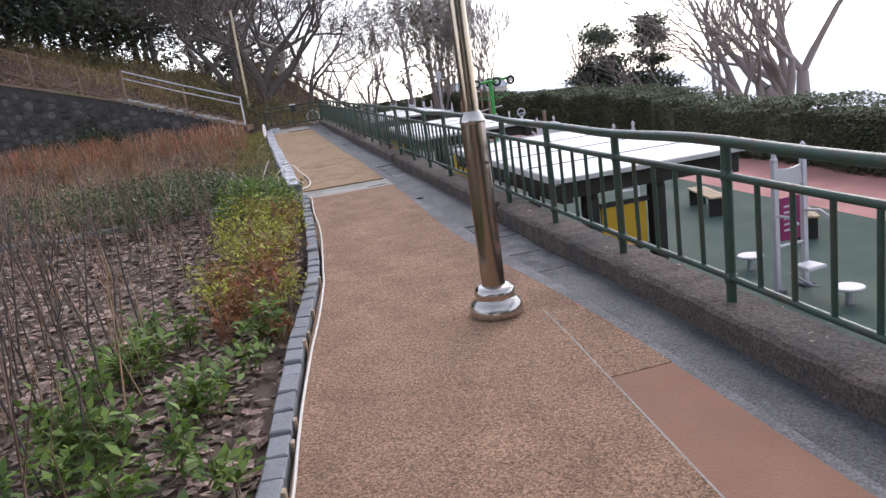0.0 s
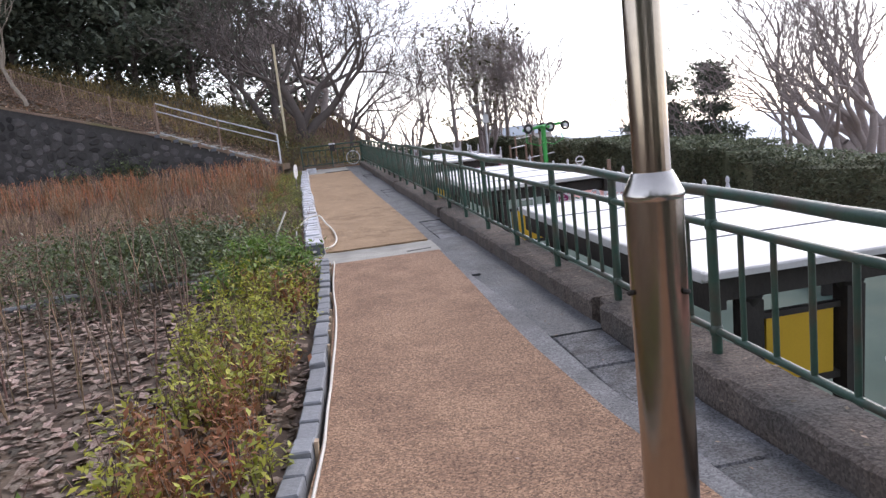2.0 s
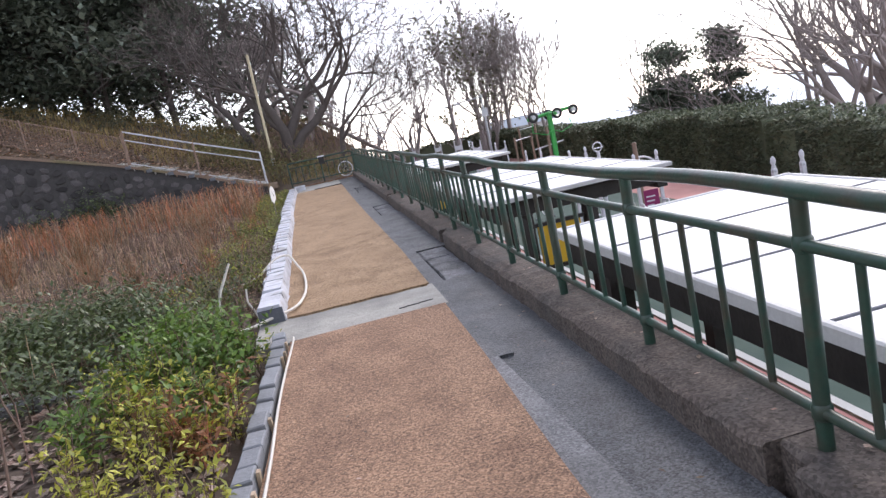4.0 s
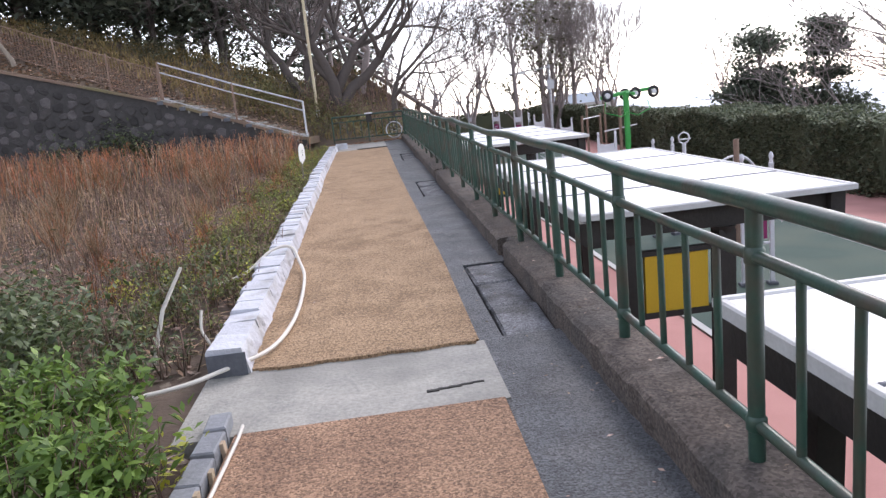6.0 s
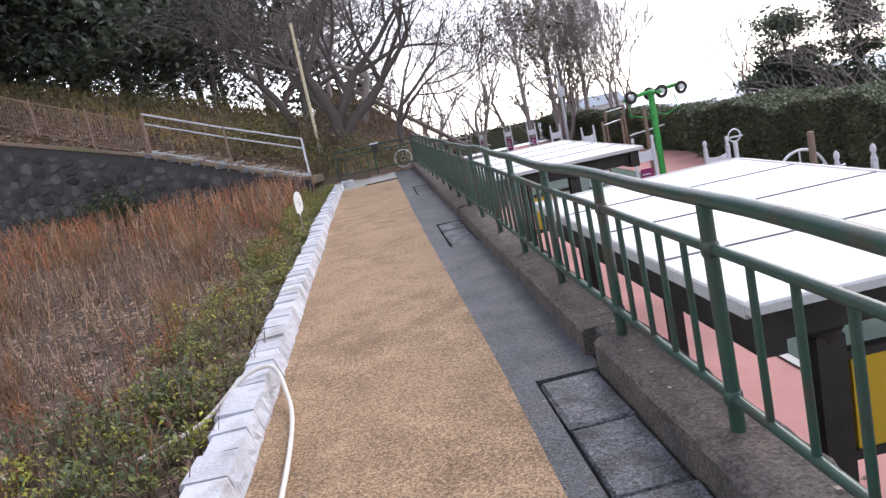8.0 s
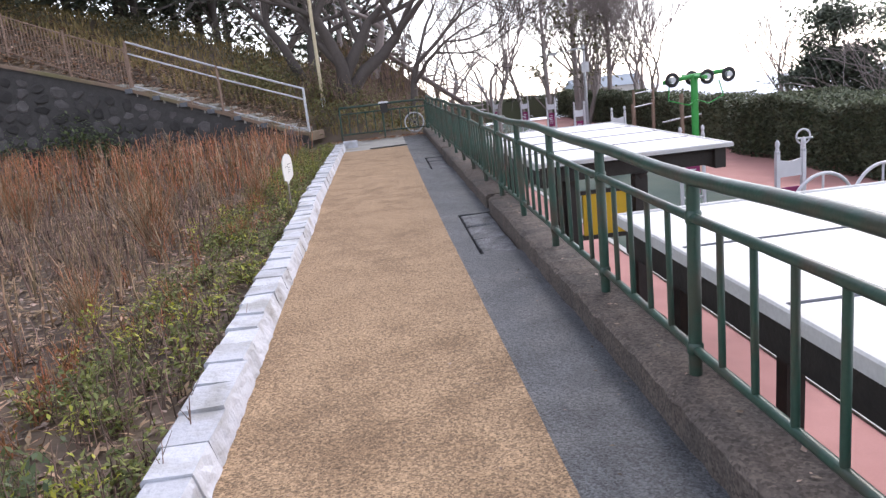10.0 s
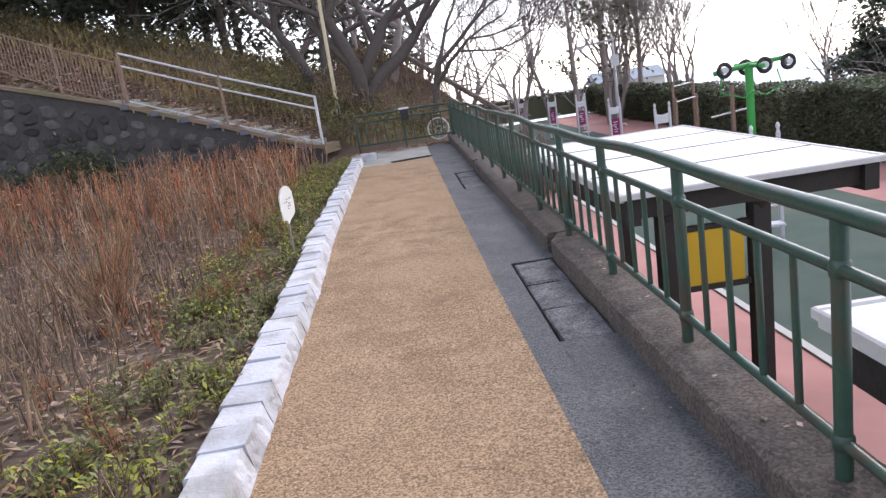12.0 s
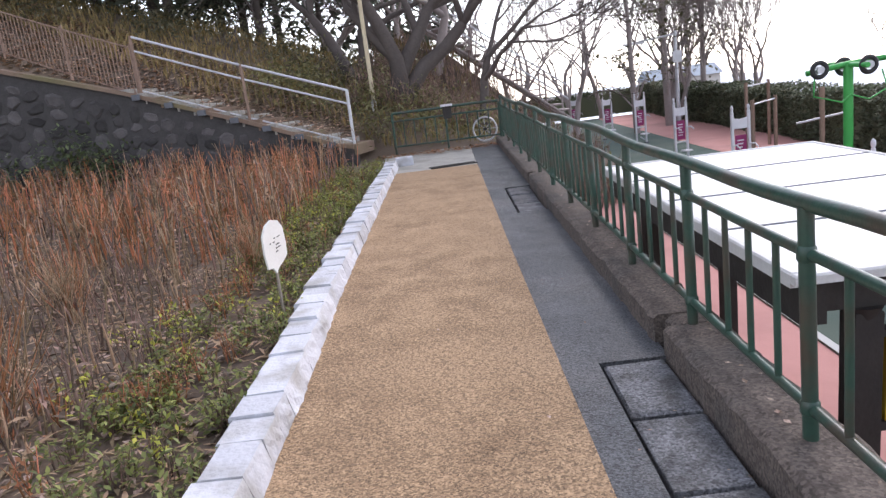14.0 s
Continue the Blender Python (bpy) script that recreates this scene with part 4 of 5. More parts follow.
part("post", Mesh().tube([(0, 0, 0), (0, 0, 2.5)], 0.07, 10), M["rust_iron"], tpost, smooth=True)
part("bar", Mesh().tube([(-0.7, 0, 1.6), (0.7, 0, 1.75)], 0.03, 8), M["galvanised"], tpost, smooth=True)

bench = thing("bench", pose(8.5, 9.9, low(9.9), 0, 0, 75), "pale plank bench on dark legs", "bench", "benches")
for k in range(3):
    part("plank", Mesh().box(-0.8, -0.2 + k * 0.14, 0.42, 0.8, -0.07 + k * 0.14, 0.46, cut=0.008), M["wood_edging"], bench)
for x in (-0.65, 0.65):
    part("leg", Mesh().box(x - 0.03, -0.18, 0, x + 0.03, 0.2, 0.415), M["dark_wood"], bench)
copy_thing(bench, pose(8.7, 7.2, low(7.2), 0, 0, 60))
disc = thing("step_disc", pose(6.45, 5.75, low(5.75)), "white round stepping disc on a short post", "exercise machine", "stepping discs")
part("plate", Mesh().lathe([(0.2, 0.24), (0.21, 0.25), (0.21, 0.27), (0.19, 0.28)], sides=22), M["white_paint"], disc, smooth=True)
part("stem", Mesh().lathe([(0.06, 0), (0.05, 0.24)], sides=10), M["galvanised"], disc, smooth=True)
copy_thing(disc, pose(6.5, 3.7, low(3.7)))

copy_thing(tpost, pose(7.5, 16.9, low(16.9)) @ Matrix.Diagonal((0.8, 0.8, 0.93, 1)))
ring = thing("steering_ring", pose(8.1, 20.6, low(20.6)), "white ring on a post for turning exercises", "exercise machine")
part("post", Mesh().tube([(0, 0, 0), (0, 0, 1.95)], 0.05, 10), M["white_paint"], ring, smooth=True)
part("wheel", Mesh().ring((0, 0, 2.08), 0.14, 0.02, "y", 24), M["white_paint"], ring, smooth=True)
part("grip", Mesh().tube([(-0.16, -0.05, 2.05), (0.16, -0.05, 2.05)], 0.02, 8), M["galvanised"], ring, smooth=True)

street = thing("street_lamp", pose(11.9, 48.1, low(48)) @ Matrix.Diagonal((1.2, 1.2, 1.04, 1)), "grey street lamp with a long flat arm", "street lamp")
part("pole", Mesh().tube([(0, 0, 0), (0, 0, 4.7)], [0.09, 0.06], 12), M["galvanised"], street, smooth=True)
part("arm", Mesh().tube([(0.1, 0, 4.55), (-1.9, 0, 4.35)], 0.05, 8), M["galvanised"], street)
part("lamp_head", Mesh().box(-2.2, -0.12, 4.27, -1.3, 0.12, 4.37, cut=0.03), M["white_paint"], street)
part("control_box", Mesh().box(-0.18, -0.2, 3.2, 0.18, -0.08, 3.75, cut=0.02), M["galvanised"], street)

# ---- trees ----
def grow(rr, base, way, length, radius, depth, mesh, tips, spread, lift, kids=(2, 3), shrink=0.72, least=0.012):
    """Adds a limb and its branches to the mesh."""
    n = 4
    radius = max(radius, least)
    p, d = Vector(base), Vector(way).normalized()
    pts, rad = [p.copy()], [radius]
    for i in range(n):
        d = (d + Vector((rr.gauss(0, 0.13), rr.gauss(0, 0.13), rr.gauss(0, 0.09) + lift * 0.08))).normalized()
        p = p + d * length / n
        pts.append(p.copy())
        rad.append(radius * (1 - 0.42 * (i + 1) / n))
    mesh.tube(pts, rad, 7 if depth > 2 else (4 if depth > 0 else 3), caps=False)
    if depth == 0:
        tips.append(pts[-1])
        return
    for k in range(rr.randint(*kids) + (1 if depth > 1 else 0)):
        at = rr.choice((2, 3, 3, 4, 4)) if k else 4
        side = Vector((rr.gauss(0, 1), rr.gauss(0, 1), rr.gauss(0, 0.6) + lift * 0.5))
        side = (side - d * side.dot(d)).normalized()
        a = rr.uniform(0.5, 1.1) * spread
        grow(rr, pts[at], d * math.cos(a) + side * math.sin(a), length * shrink * rr.uniform(0.75, 1.15), rad[at] * rr.uniform(0.6, 0.82), depth - 1, mesh, tips, spread, lift, kids, shrink, least)


def bare_tree(x, y, z, height, radius, seed, label, bark="bark_grey", depth=5, spread=0.75, lift=0.5, lean=(0, 0), kids=(2, 2), trunks=1, shrink=0.74, length=0.3, least=0.014, fan=0.6):
    rr = random.Random(seed)
    tree = thing("tree", pose(x, y, z), label, "tree")
    for k in range(trunks):
        mesh, tips = Mesh(), []
        way = Vector((lean[0] + (rr.uniform(-fan, fan) if k else 0), lean[1] + (rr.uniform(-0.3, 0.3) if k else 0), 1))
        grow(rr, (0.15 * k, 0.1 * k, -0.3), way, height * length, radius, depth, mesh, tips, spread, lift, kids, shrink, least)
        part("trunk", mesh, M[bark], tree, smooth=True)
    return tree


def leafy(x, y, z, height, width, seed, label, leaf="needles", bark="bark_dark", start=0.25, count=1500, size=0.34, cone=0.5, name="tree"):
    """A trunk with limbs that carry clumps of leaves in an uneven crown with gaps."""
    rng = np.random.default_rng(seed)
    rr = random.Random(seed)
    tree = thing(name, pose(x, y, z), label, "tree")
    mesh = Mesh().tube([(0, 0, -0.3), (rr.uniform(-0.1, 0.1) * height / 8, 0, height * 0.4), (rr.uniform(-0.3, 0.3), rr.uniform(-0.2, 0.2), height * 0.95)], [height * 0.017, height * 0.013, 0.03], 8)
    clumps = []
    for k in range(int(14 + height * 2.5)):
        u = start + (1 - start) * rr.random() ** 0.9
        reach = width / 2 * (1 - cone * u) * rr.uniform(0.35, 1.1)
        a = rr.uniform(0, 2 * math.pi)
        tip = (reach * math.cos(a), reach * math.sin(a), height * u + rr.uniform(-0.3, 0.5))
        mesh.tube([(0, 0, height * max(0.1, u - 0.12)), (tip[0] * 0.5, tip[1] * 0.5, height * u - 0.1), tip], [0.05, 0.035, 0.012], 4, caps=False)
        clumps.append((tip, rr.uniform(0.3, 0.62) * width / 4.2))
    part("trunk", mesh, M[bark], tree, smooth=True)
    pts = []
    for tip, r in clumps:
        q = rng.normal(0, 1, (count // len(clumps) + 1, 3)) * np.array([r, r, r * 0.55])
        pts.append(q + np.array(tip))
    cards("crown", np.concatenate(pts), size, M[leaf], rng, tree, stretch=1.8)
    return tree


rr = random.Random(77)
for k in range(18):
    x = -31 + k * 1.45 + rr.uniform(-0.4, 0.4)
    y = 38.5 + rr.uniform(-1.5, 4) - (3 if x < -16 else 0)
    leafy(x, y, ground(x, y) - 0.1, rr.uniform(9, 12), rr.uniform(6.5, 8), 100 + k, "tall dark evergreen tree on the wooded slope", start=0.12, count=6500, size=0.36, cone=0.3)
for k in range(9):
    x = -30 + k * 2.7 + rr.uniform(-0.6, 0.6)
    y = 49 + rr.uniform(-1, 4)
    leafy(x, y, ground(x, y) - 0.1, rr.uniform(12, 15), 8, 150 + k, "tall dark evergreen tree deep in the woods", start=0.14, count=2600, size=0.55, cone=0.25)
# unseen trees added behind the start, so the lamp post reflects less sky
for k in range(12):
    x, y = -24 + 3.2 * k + rr.uniform(-1, 1), -15 - rr.uniform(0, 4)
    leafy(x, y, ground(x, y) - 0.1, rr.uniform(8, 11), 7, 400 + k, "unseen evergreen tree added behind the start to darken reflections", start=0.12, count=1500, size=0.7, cone=0.3)
bare_tree(-11.6, 29.0, ground(-11.6, 29.0) - 0.1, 9, 0.1, 5, "slim pale-barked tree above the stone wall", "bark_pale", 4, 0.6, 0.9)
for k, (x, y, h) in enumerate(((-4.2, 39.5, 9), (-1.6, 41.0, 9))):
    bare_tree(x, y, ground(x, y) - 0.1, h, 0.17, 90 + k, "bare grey tree on the upper slope", "bark_grey", 6, 0.65, 0.6, (0, 0), (2, 2), 2, 0.78, 0.25, 0.014)
leafy(-5.2, 45.0, ground(-5.2, 45.0) - 0.1, 9, 6.5, 190, "dark evergreen tree on the upper slope", start=0.1, count=2600, size=0.5, cone=0.3)
leafy(-2.4, 48.0, ground(-2.4, 48.0) - 0.1, 8, 6.5, 191, "dark evergreen tree on the upper slope", start=0.1, count=2600, size=0.5, cone=0.3)
DARK = "old dark cherry tree with several leaning trunks"
bare_tree(-1.5, 31.5, ground(-1.5, 31.5) - 0.1, 12, 0.27, 9, DARK, "bark_dark", 6, 0.8, 0.2, (0.5, 0.0), (2, 2), 3, 0.8, 0.27, fan=0.7)
bare_tree(-2.4, 33.5, ground(-2.4, 33.5) - 0.1, 11, 0.22, 12, DARK, "bark_dark", 6, 0.75, 0.4, (-0.2, 0.0), (2, 2), 2, 0.78, 0.28)
bare_tree(0.8, 30.4, ground(0.8, 30.4) - 0.1, 9.5, 0.16, 14, "bare dark cherry tree with spreading twigs", "bark_dark", 6, 0.85, 0.3, (0.2, 0), (2, 2), 1, 0.78, 0.26)
bare_tree(-0.2, 35.5, ground(-0.2, 35.5) - 0.1, 11, 0.2, 15, "bare dark tree with spreading twigs", "bark_grey", 6, 0.9, 0.2, (0.3, 0), (1, 2), 1, 0.78, 0.26)
TWIGS = "bare grey-brown tree with a haze of fine twigs"
for k, (x, y, h, z, lean) in enumerate(((6.3, 47, 13, 0, 0), (3.4, 50, 15, 0.5, 0.1), (1.5, 45, 13, 1.0, 0.1), (4.6, 56, 17, 0, 0), (-0.5, 52, 16, 3.0, 0.1), (8.2, 57, 16, 0, 0), (10.5, 60, 17, 0, 0))):
    bare_tree(x, y, low(y) + z - 0.1, h, 0.19, 31 + k, TWIGS, "bark_grey", 6, 0.6, 0.7, (lean, 0), (1, 3), 1, 0.78, 0.25, 0.008)
for k, (x, y, h, lf) in enumerate(((9.7, 48, 10.5, "evergreen"), (12.0, 50, 13, "evergreen"), (14.6, 52, 11, "evergreen"))):
    leafy(x, y, low(y) - 0.1, h, 5.2, 200 + k, "tall thin-crowned evergreen with visible limbs", lf, "bark_grey", 0.22, 900, 0.3, 0.3)
for k, (x, y, h) in enumerate(((12.4, 51, 13), (16.2, 50, 12), (14.2, 56, 14))):
    bare_tree(x, y, low(y) - 0.3, h, 0.2, 60 + k, "bare tree with many upright brown twigs", "bark_grey", 6, 0.5, 0.9, (0, 0), (2, 2), 3, 0.79, 0.25, 0.015, 0.3)
leafy(20.3, 38.0, -2.0, 5.6, 4.7, 300, "dark ragged pine beyond the hedge", "needles", "bark_dark", 0.08, 9000, 0.26, 0.75)
leafy(24.2, 38.3, -2.4, 6.0, 4.2, 301, "dark ragged pine beyond the hedge", "needles", "bark_dark", 0.08, 8000, 0.26, 0.75)
BIG = "large bare tree with long sweeping limbs"
bare_tree(28.3, 28.8, -5.7, 22, 0.55, 41, BIG, "bark_grey", 6, 0.6, 0.3, (-0.6, 0.3), (2, 2), 5, 0.8, 0.25, 0.016, 0.9)
bare_tree(23.5, 47, low(47) - 2.9, 12, 0.2, 46, "bare tree with an upright fan of limbs", "bark_grey", 5, 0.5, 0.8, (0, 0), (1, 2), 3, 0.8, 0.28, 0.016, 0.7)

# ---- hedge ----
def leaf_wall(name, x0, x1, y0, y1, height, count, seed, mat, label, size=0.14, step=1.0, base=low, raised=0.0):
    """A clipped hedge: uneven stems inside and leaves over its faces and top."""
    rng = np.random.default_rng(seed)
    hedge = thing(name, pose((x0 + x1) / 2, (y0 + y1) / 2, base((y0 + y1) / 2)), label, "hedge")
    o = np.array(hedge.location)
    n = count
    y = rng.uniform(y0, y1, n)
    swell = 0.18 * np.sin(y * 1.1) + 0.12 * np.sin(y * 2.7 + 1)
    top = height + 0.5 * swell
    pick = rng.random(n)
    x = np.where(pick < 0.55, x0 + np.abs(rng.normal(0, 0.14, n)) + 0.5 * swell, rng.uniform(x0, x1, n))
    h = np.where(pick < 0.55, raised + rng.uniform(0, 1, n) * (top - raised), top - np.abs(rng.normal(0, 0.14, n)))
    z = np.array([base(v) for v in y]) + h
    cards("leaves", np.stack([x, y, z], 1) - o, size, M[mat], rng, hedge, stretch=1.6)
    core = Mesh()
    for yy in np.arange(y0, y1 - 0.01, step):
        e = min(yy + step, y1)
        zz = base(yy)
        core.box(x0 + 0.25, yy, zz + max(raised + 0.15, -0.1), x1 - 0.2, e, zz + height - 0.3 + 0.07 * math.sin(yy * 2.3))
    core.v = [tuple(np.array(p) - o) for p in core.v]
    part("inner_growth", core, M["hedge_leaf"], hedge)
    legs = Mesh()
    if raised:
        for yy in np.arange(y0 + 0.3, y1, 0.8):
            legs.tube([(x0 + 0.4 - o[0], yy - o[1], base(yy) - 0.1 - o[2]), (x0 + 0.5 + 0.2 * math.sin(yy * 3) - o[0], yy + 0.15 - o[1], base(yy) + raised + 0.4 - o[2])], [0.07, 0.05], 6)
        part("stems", legs, M["bark_dark"], hedge)
    return hedge


leaf_wall("hedge", 13.2, 15.2, -6, 20, 1.75, 34000, 1, "hedge_leaf", "dark clipped hedge along the play yard", 0.12)
leaf_wall("hedge", 12.9, 15.6, 20, 33, 2.05, 34000, 4, "hedge_leaf", "tall bulging dark hedge along the play yard", 0.12)
leaf_wall("hedge", 13.4, 15.2, 33, 62, 1.9, 34000, 2, "hedge_leaf", "long dark clipped hedge behind the exercise yard", 0.13)
leaf_wall("hedge", 3.2, 13.4, 61, 62.5, 1.8, 5000, 3, "hedge_leaf", "dark hedge at the yard's far end", 0.25)

# ---- distance ----
back = Mesh()
N = 90
for i in range(N + 1):
    a = radians(-75 + 190 * i / N)
    h = -0.6 + 2.2 * noise.noise(Vector((i * 0.13, 0, 0))) + 0.7 * noise.noise(Vector((i * 0.5, 3, 0)))
    back.v += [(170 * math.sin(a), 170 * math.cos(a), -60), (170 * math.sin(a), 170 * math.cos(a), h)]
for i in range(N):
    k = 2 * i
    back.f.append((k, k + 1, k + 3, k + 2))
# air haze over the hills is put into a pale blue colour and emission
haze = bpy.data.materials.new("glowing_haze_distance")
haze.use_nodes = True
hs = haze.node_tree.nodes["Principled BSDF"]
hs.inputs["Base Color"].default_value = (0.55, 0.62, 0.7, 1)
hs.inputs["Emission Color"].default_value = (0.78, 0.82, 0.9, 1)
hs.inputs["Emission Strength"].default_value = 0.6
tagged(part("backdrop", back, haze), "far hills backdrop with haze painted as a pale blue glow", "backdrop", kind="structure")
house = thing("house", pose(42, 140, -7), "pale house with a blue-grey roof far behind the trees", "house")
part("wall", Mesh().box(-6, -4, 0, 6, 4, 7.4), M["house_wall"], house)
hr = Mesh()
hr.v = [(-6.5, -4.5, 7.4), (6.5, -4.5, 7.4), (6.5, 4.5, 7.4), (-6.5, 4.5, 7.4), (-6.5, 0, 9.4), (6.5, 0, 9.4)]
hr.f = [(0, 1, 5, 4), (2, 3, 4, 5), (0, 4, 3), (1, 2, 5), (3, 2, 1, 0)]
part("roof", hr, M["house_roof"], house)
for k in range(4):
    for j in range(2):
        w = part("window", Mesh().box(-5 + k * 2.7, -4.06, 1.4 + j * 3, -3.6 + k * 2.7, -4.01, 2.8 + j * 3), M["white_paint"], house)
        part("pane", Mesh().box(-4.9 + k * 2.7, -4.08, 1.5 + j * 3, -3.7 + k * 2.7, -4.065, 2.7 + j * 3), M["glass_dark"], w)

# ---- garden growth ----
rng = np.random.default_rng(11)


def scatter(n, x0, x1, y0, y1, patch=0.0, seed=0.0, gap=0.12):
    """Random spots in the garden; patch thins them out in blotches."""
    out = []
    while len(out) < n:
        x, y = rng.uniform(x0, x1), rng.uniform(y0, y1)
        if x > left_edge(y) - (0.3 if y > 7.3 else gap + 0.06) or y > wall_y(min(x, -2.05)) - 0.1:
            continue
        if -1.6 < x and 6.4 < y < 7.4:
            continue
        if patch and noise.noise(Vector((x * 0.8 + seed, y * 0.8, seed))) < rng.uniform(-0.6, 0.6) * (1 - patch) + patch * 0.15:
            continue
        out.append((x, y, ground(x, y)))
    return np.array(out)


def beside(n, y0, y1, w0, w1):
    """Random spots in a band along the path's garden edge."""
    y = rng.uniform(y0, y1, n)
    x = np.array([left_edge(v) for v in y]) - rng.uniform(w0, w1, n)
    return np.array([(a, b, ground(a, b)) for a, b in zip(x, y)])


def stuff(ob, label, category="plants"):
    return tagged(ob, label, category, kind="stuff")


def flat_cards(name, pts, size, mat, stretch, label):
    ob = cards(name, pts, size, mat, rng, stretch=stretch, droop=0.3)
    v = np.empty(len(ob.data.vertices) * 3)
    ob.data.vertices.foreach_get("co", v)
    v = v.reshape(-1, 4, 3)
    v[:, :, 2] = v[:, :1, 2] + (v[:, :, 2] - v[:, :1, 2]) * 0.35
    ob.data.vertices.foreach_set("co", v.ravel())
    ob.data.update()
    return stuff(ob, label, "leaf litter")


lift = np.array([0, 0, 0.015])
flat_cards("leaf_litter", scatter(30000, -8, -0.8, -4.5, 7.5) + lift, 0.1, M["litter"], 1.7, "curled dry brown and grey fallen leaves")
flat_cards("straw_litter", scatter(26000, -11, -0.8, 7.5, 24) + lift, 0.14, M["straw"], 6, "dry straw and stalk litter on the soil")
flat_cards("fine_litter", scatter(16000, -11, -0.8, 7.5, 24) + lift, 0.075, M["litter"], 1.8, "small dry leaves on the soil")

# bare stems near the start
r = scatter(260, -7.5, -1.9, -3.2, 6.0, 0.25, 3.0)
stuff(stems("bare_stems", r, rng.uniform(0.6, 1.3, len(r)), 0.16, 0.008, M["grey_stem"], rng, fork=3)[0], "tall bare grey-brown garden stems")
r = scatter(120, -4.6, -2.1, -2.6, 1.0)
stuff(stems("tall_stems", r, rng.uniform(0.9, 1.6, len(r)), 0.2, 0.0085, M["bark_dark"], rng, fork=2)[0], "long dark bare stems by the path")
r = scatter(200, -7.5, -2.0, -2.5, 6.5, 0.2, 9.0)
stuff(stems("straw_stems", r, rng.uniform(0.4, 1.0, len(r)), 0.3, 0.006, M["straw"], rng, fork=1)[0], "pale dry leaning stalks")

# dry perennial stems
for nm, n, mat, seed, y0, label in (("rust_stems", 1700, "rust_stem", 1.0, 19.3, "rust-brown dry perennial stems"), ("brown_stems", 1300, "grey_stem", 4.0, 14.0, "grey-brown dry perennial stems"), ("pale_stems", 1100, "straw", 7.0, 13.0, "pale dry perennial stems")):
    r = scatter(n, -13, -2.0, y0, 27.2, 0.4, seed)
    ob, top = stems(nm, r, rng.uniform(0.25, 0.9, len(r)) * np.where(r[:, 1] < 18.5, 0.55, 1.0), 0.26, 0.011, M[mat], rng, fork=2)
    stuff(ob, label)
    k = 2 * n
    stuff(cards(nm.replace("stems", "leaves"), top[rng.integers(0, len(top), k)] - np.stack([np.zeros(k), np.zeros(k), rng.uniform(0, 0.35, k)], 1), 0.08, M[mat], rng, stretch=3), "shrivelled leaves on " + label)
r = scatter(2600, -11, -2.0, 9.0, 19, 0.3, 5.0)
stuff(stems("twig_stems", r, rng.uniform(0.12, 0.42, len(r)), 0.5, 0.005, M["grey_stem"], rng, fork=2)[0], "low dry grey-brown twigs")
r = scatter(900, -11, -2.0, 11.0, 18, 0.35, 2.0)
stuff(stems("rust_twigs", r, rng.uniform(0.15, 0.5, len(r)), 0.45, 0.005, M["straw"], rng, fork=2)[0], "low dry straw-brown twigs")

# deep green band of shrubs beyond the strip
pts = []
for k in range(72):
    y = rng.uniform(7.0, 8.3) if k < 58 else rng.uniform(5.4, 6.3)
    x = rng.uniform(-7.5, -1.8) if k % 2 else rng.uniform(-3.4, -1.8)
    c = np.array([x, y, ground(x, y) + 0.3])
    pts.append(c + rng.normal(0, 1, (240, 3)) * np.array([0.2, 0.2, 0.15]))
stuff(cards("green_shrubs", np.concatenate(pts), 0.058, M["leaf_deep"], rng, stretch=2.0), "low deep green leafy shrubs")
r = scatter(260, -7.5, -1.75, 5.3, 10.2)
stuff(stems("shrub_stems", r, rng.uniform(0.2, 0.4, len(r)), 0.3, 0.007, M["grey_stem"], rng, fork=2)[0], "brown stems of the low shrubs")


def bushes(name, spots, spread, height, leaf, size, per, label, stem="grey_stem"):
    pts, roots, hs = [], [], []
    for x, y in spots:
        z = ground(x, y)
        for _ in range(7):
            a, l = rng.uniform(0, 6.28), rng.uniform(0.2, 1) * spread
            roots.append((x + 0.3 * l * math.cos(a), y + 0.3 * l * math.sin(a), z))
            h = height * rng.uniform(0.6, 1.15)
            hs.append(h)
            u = rng.uniform(0.35, 1.0, per)
            q = np.stack([x + l * math.cos(a) * u, y + l * math.sin(a) * u, z + h * u], 1) + rng.normal(0, 0.03, (per, 3))
            pts.append(q)
    stuff(cards(name, np.concatenate(pts), size, M[leaf], rng, stretch=2.4), label)
    stuff(stems(name + "_stems", roots, hs, 0.45, 0.005, M[stem], rng, fork=1)[0], "thin stems of " + label)


def spots(n, y0, y1, w0, w1):
    return [tuple(p[:2]) for p in beside(n, y0, y1, w0, w1)]


bushes("green_bushes", spots(46, -3.6, 1.0, 0.25, 1.3), 0.2, 0.26, "leaf_green", 0.08, 12, "bright green leafy bushes by the path edge")
bushes("yellow_bushes", spots(54, 0.8, 6.2, 0.22, 1.05), 0.22, 0.38, "leaf_yellow", 0.05, 15, "yellow-green leafy bushes by the path edge")
bushes("red_bushes", spots(22, 0.6, 5.2, 0.2, 0.8), 0.2, 0.34, "leaf_red", 0.055, 16, "rust-tinted leafy bushes by the path edge", "rust_stem")
bushes("near_green_bushes", spots(16, 4.9, 6.35, 0.25, 1.3), 0.26, 0.38, "leaf_green", 0.066, 20, "green leafy bushes beside the concrete strip")
bushes("cover_green", spots(330, 8.0, 26.5, 0.3, 1.15), 0.16, 0.16, "cover_leaf", 0.045, 10, "low green ground cover beside the granite kerb")
bushes("cover_olive", spots(110, 8.3, 26, 0.3, 1.5), 0.18, 0.2, "leaf_yellow", 0.045, 6, "low olive ground cover beside the granite kerb")
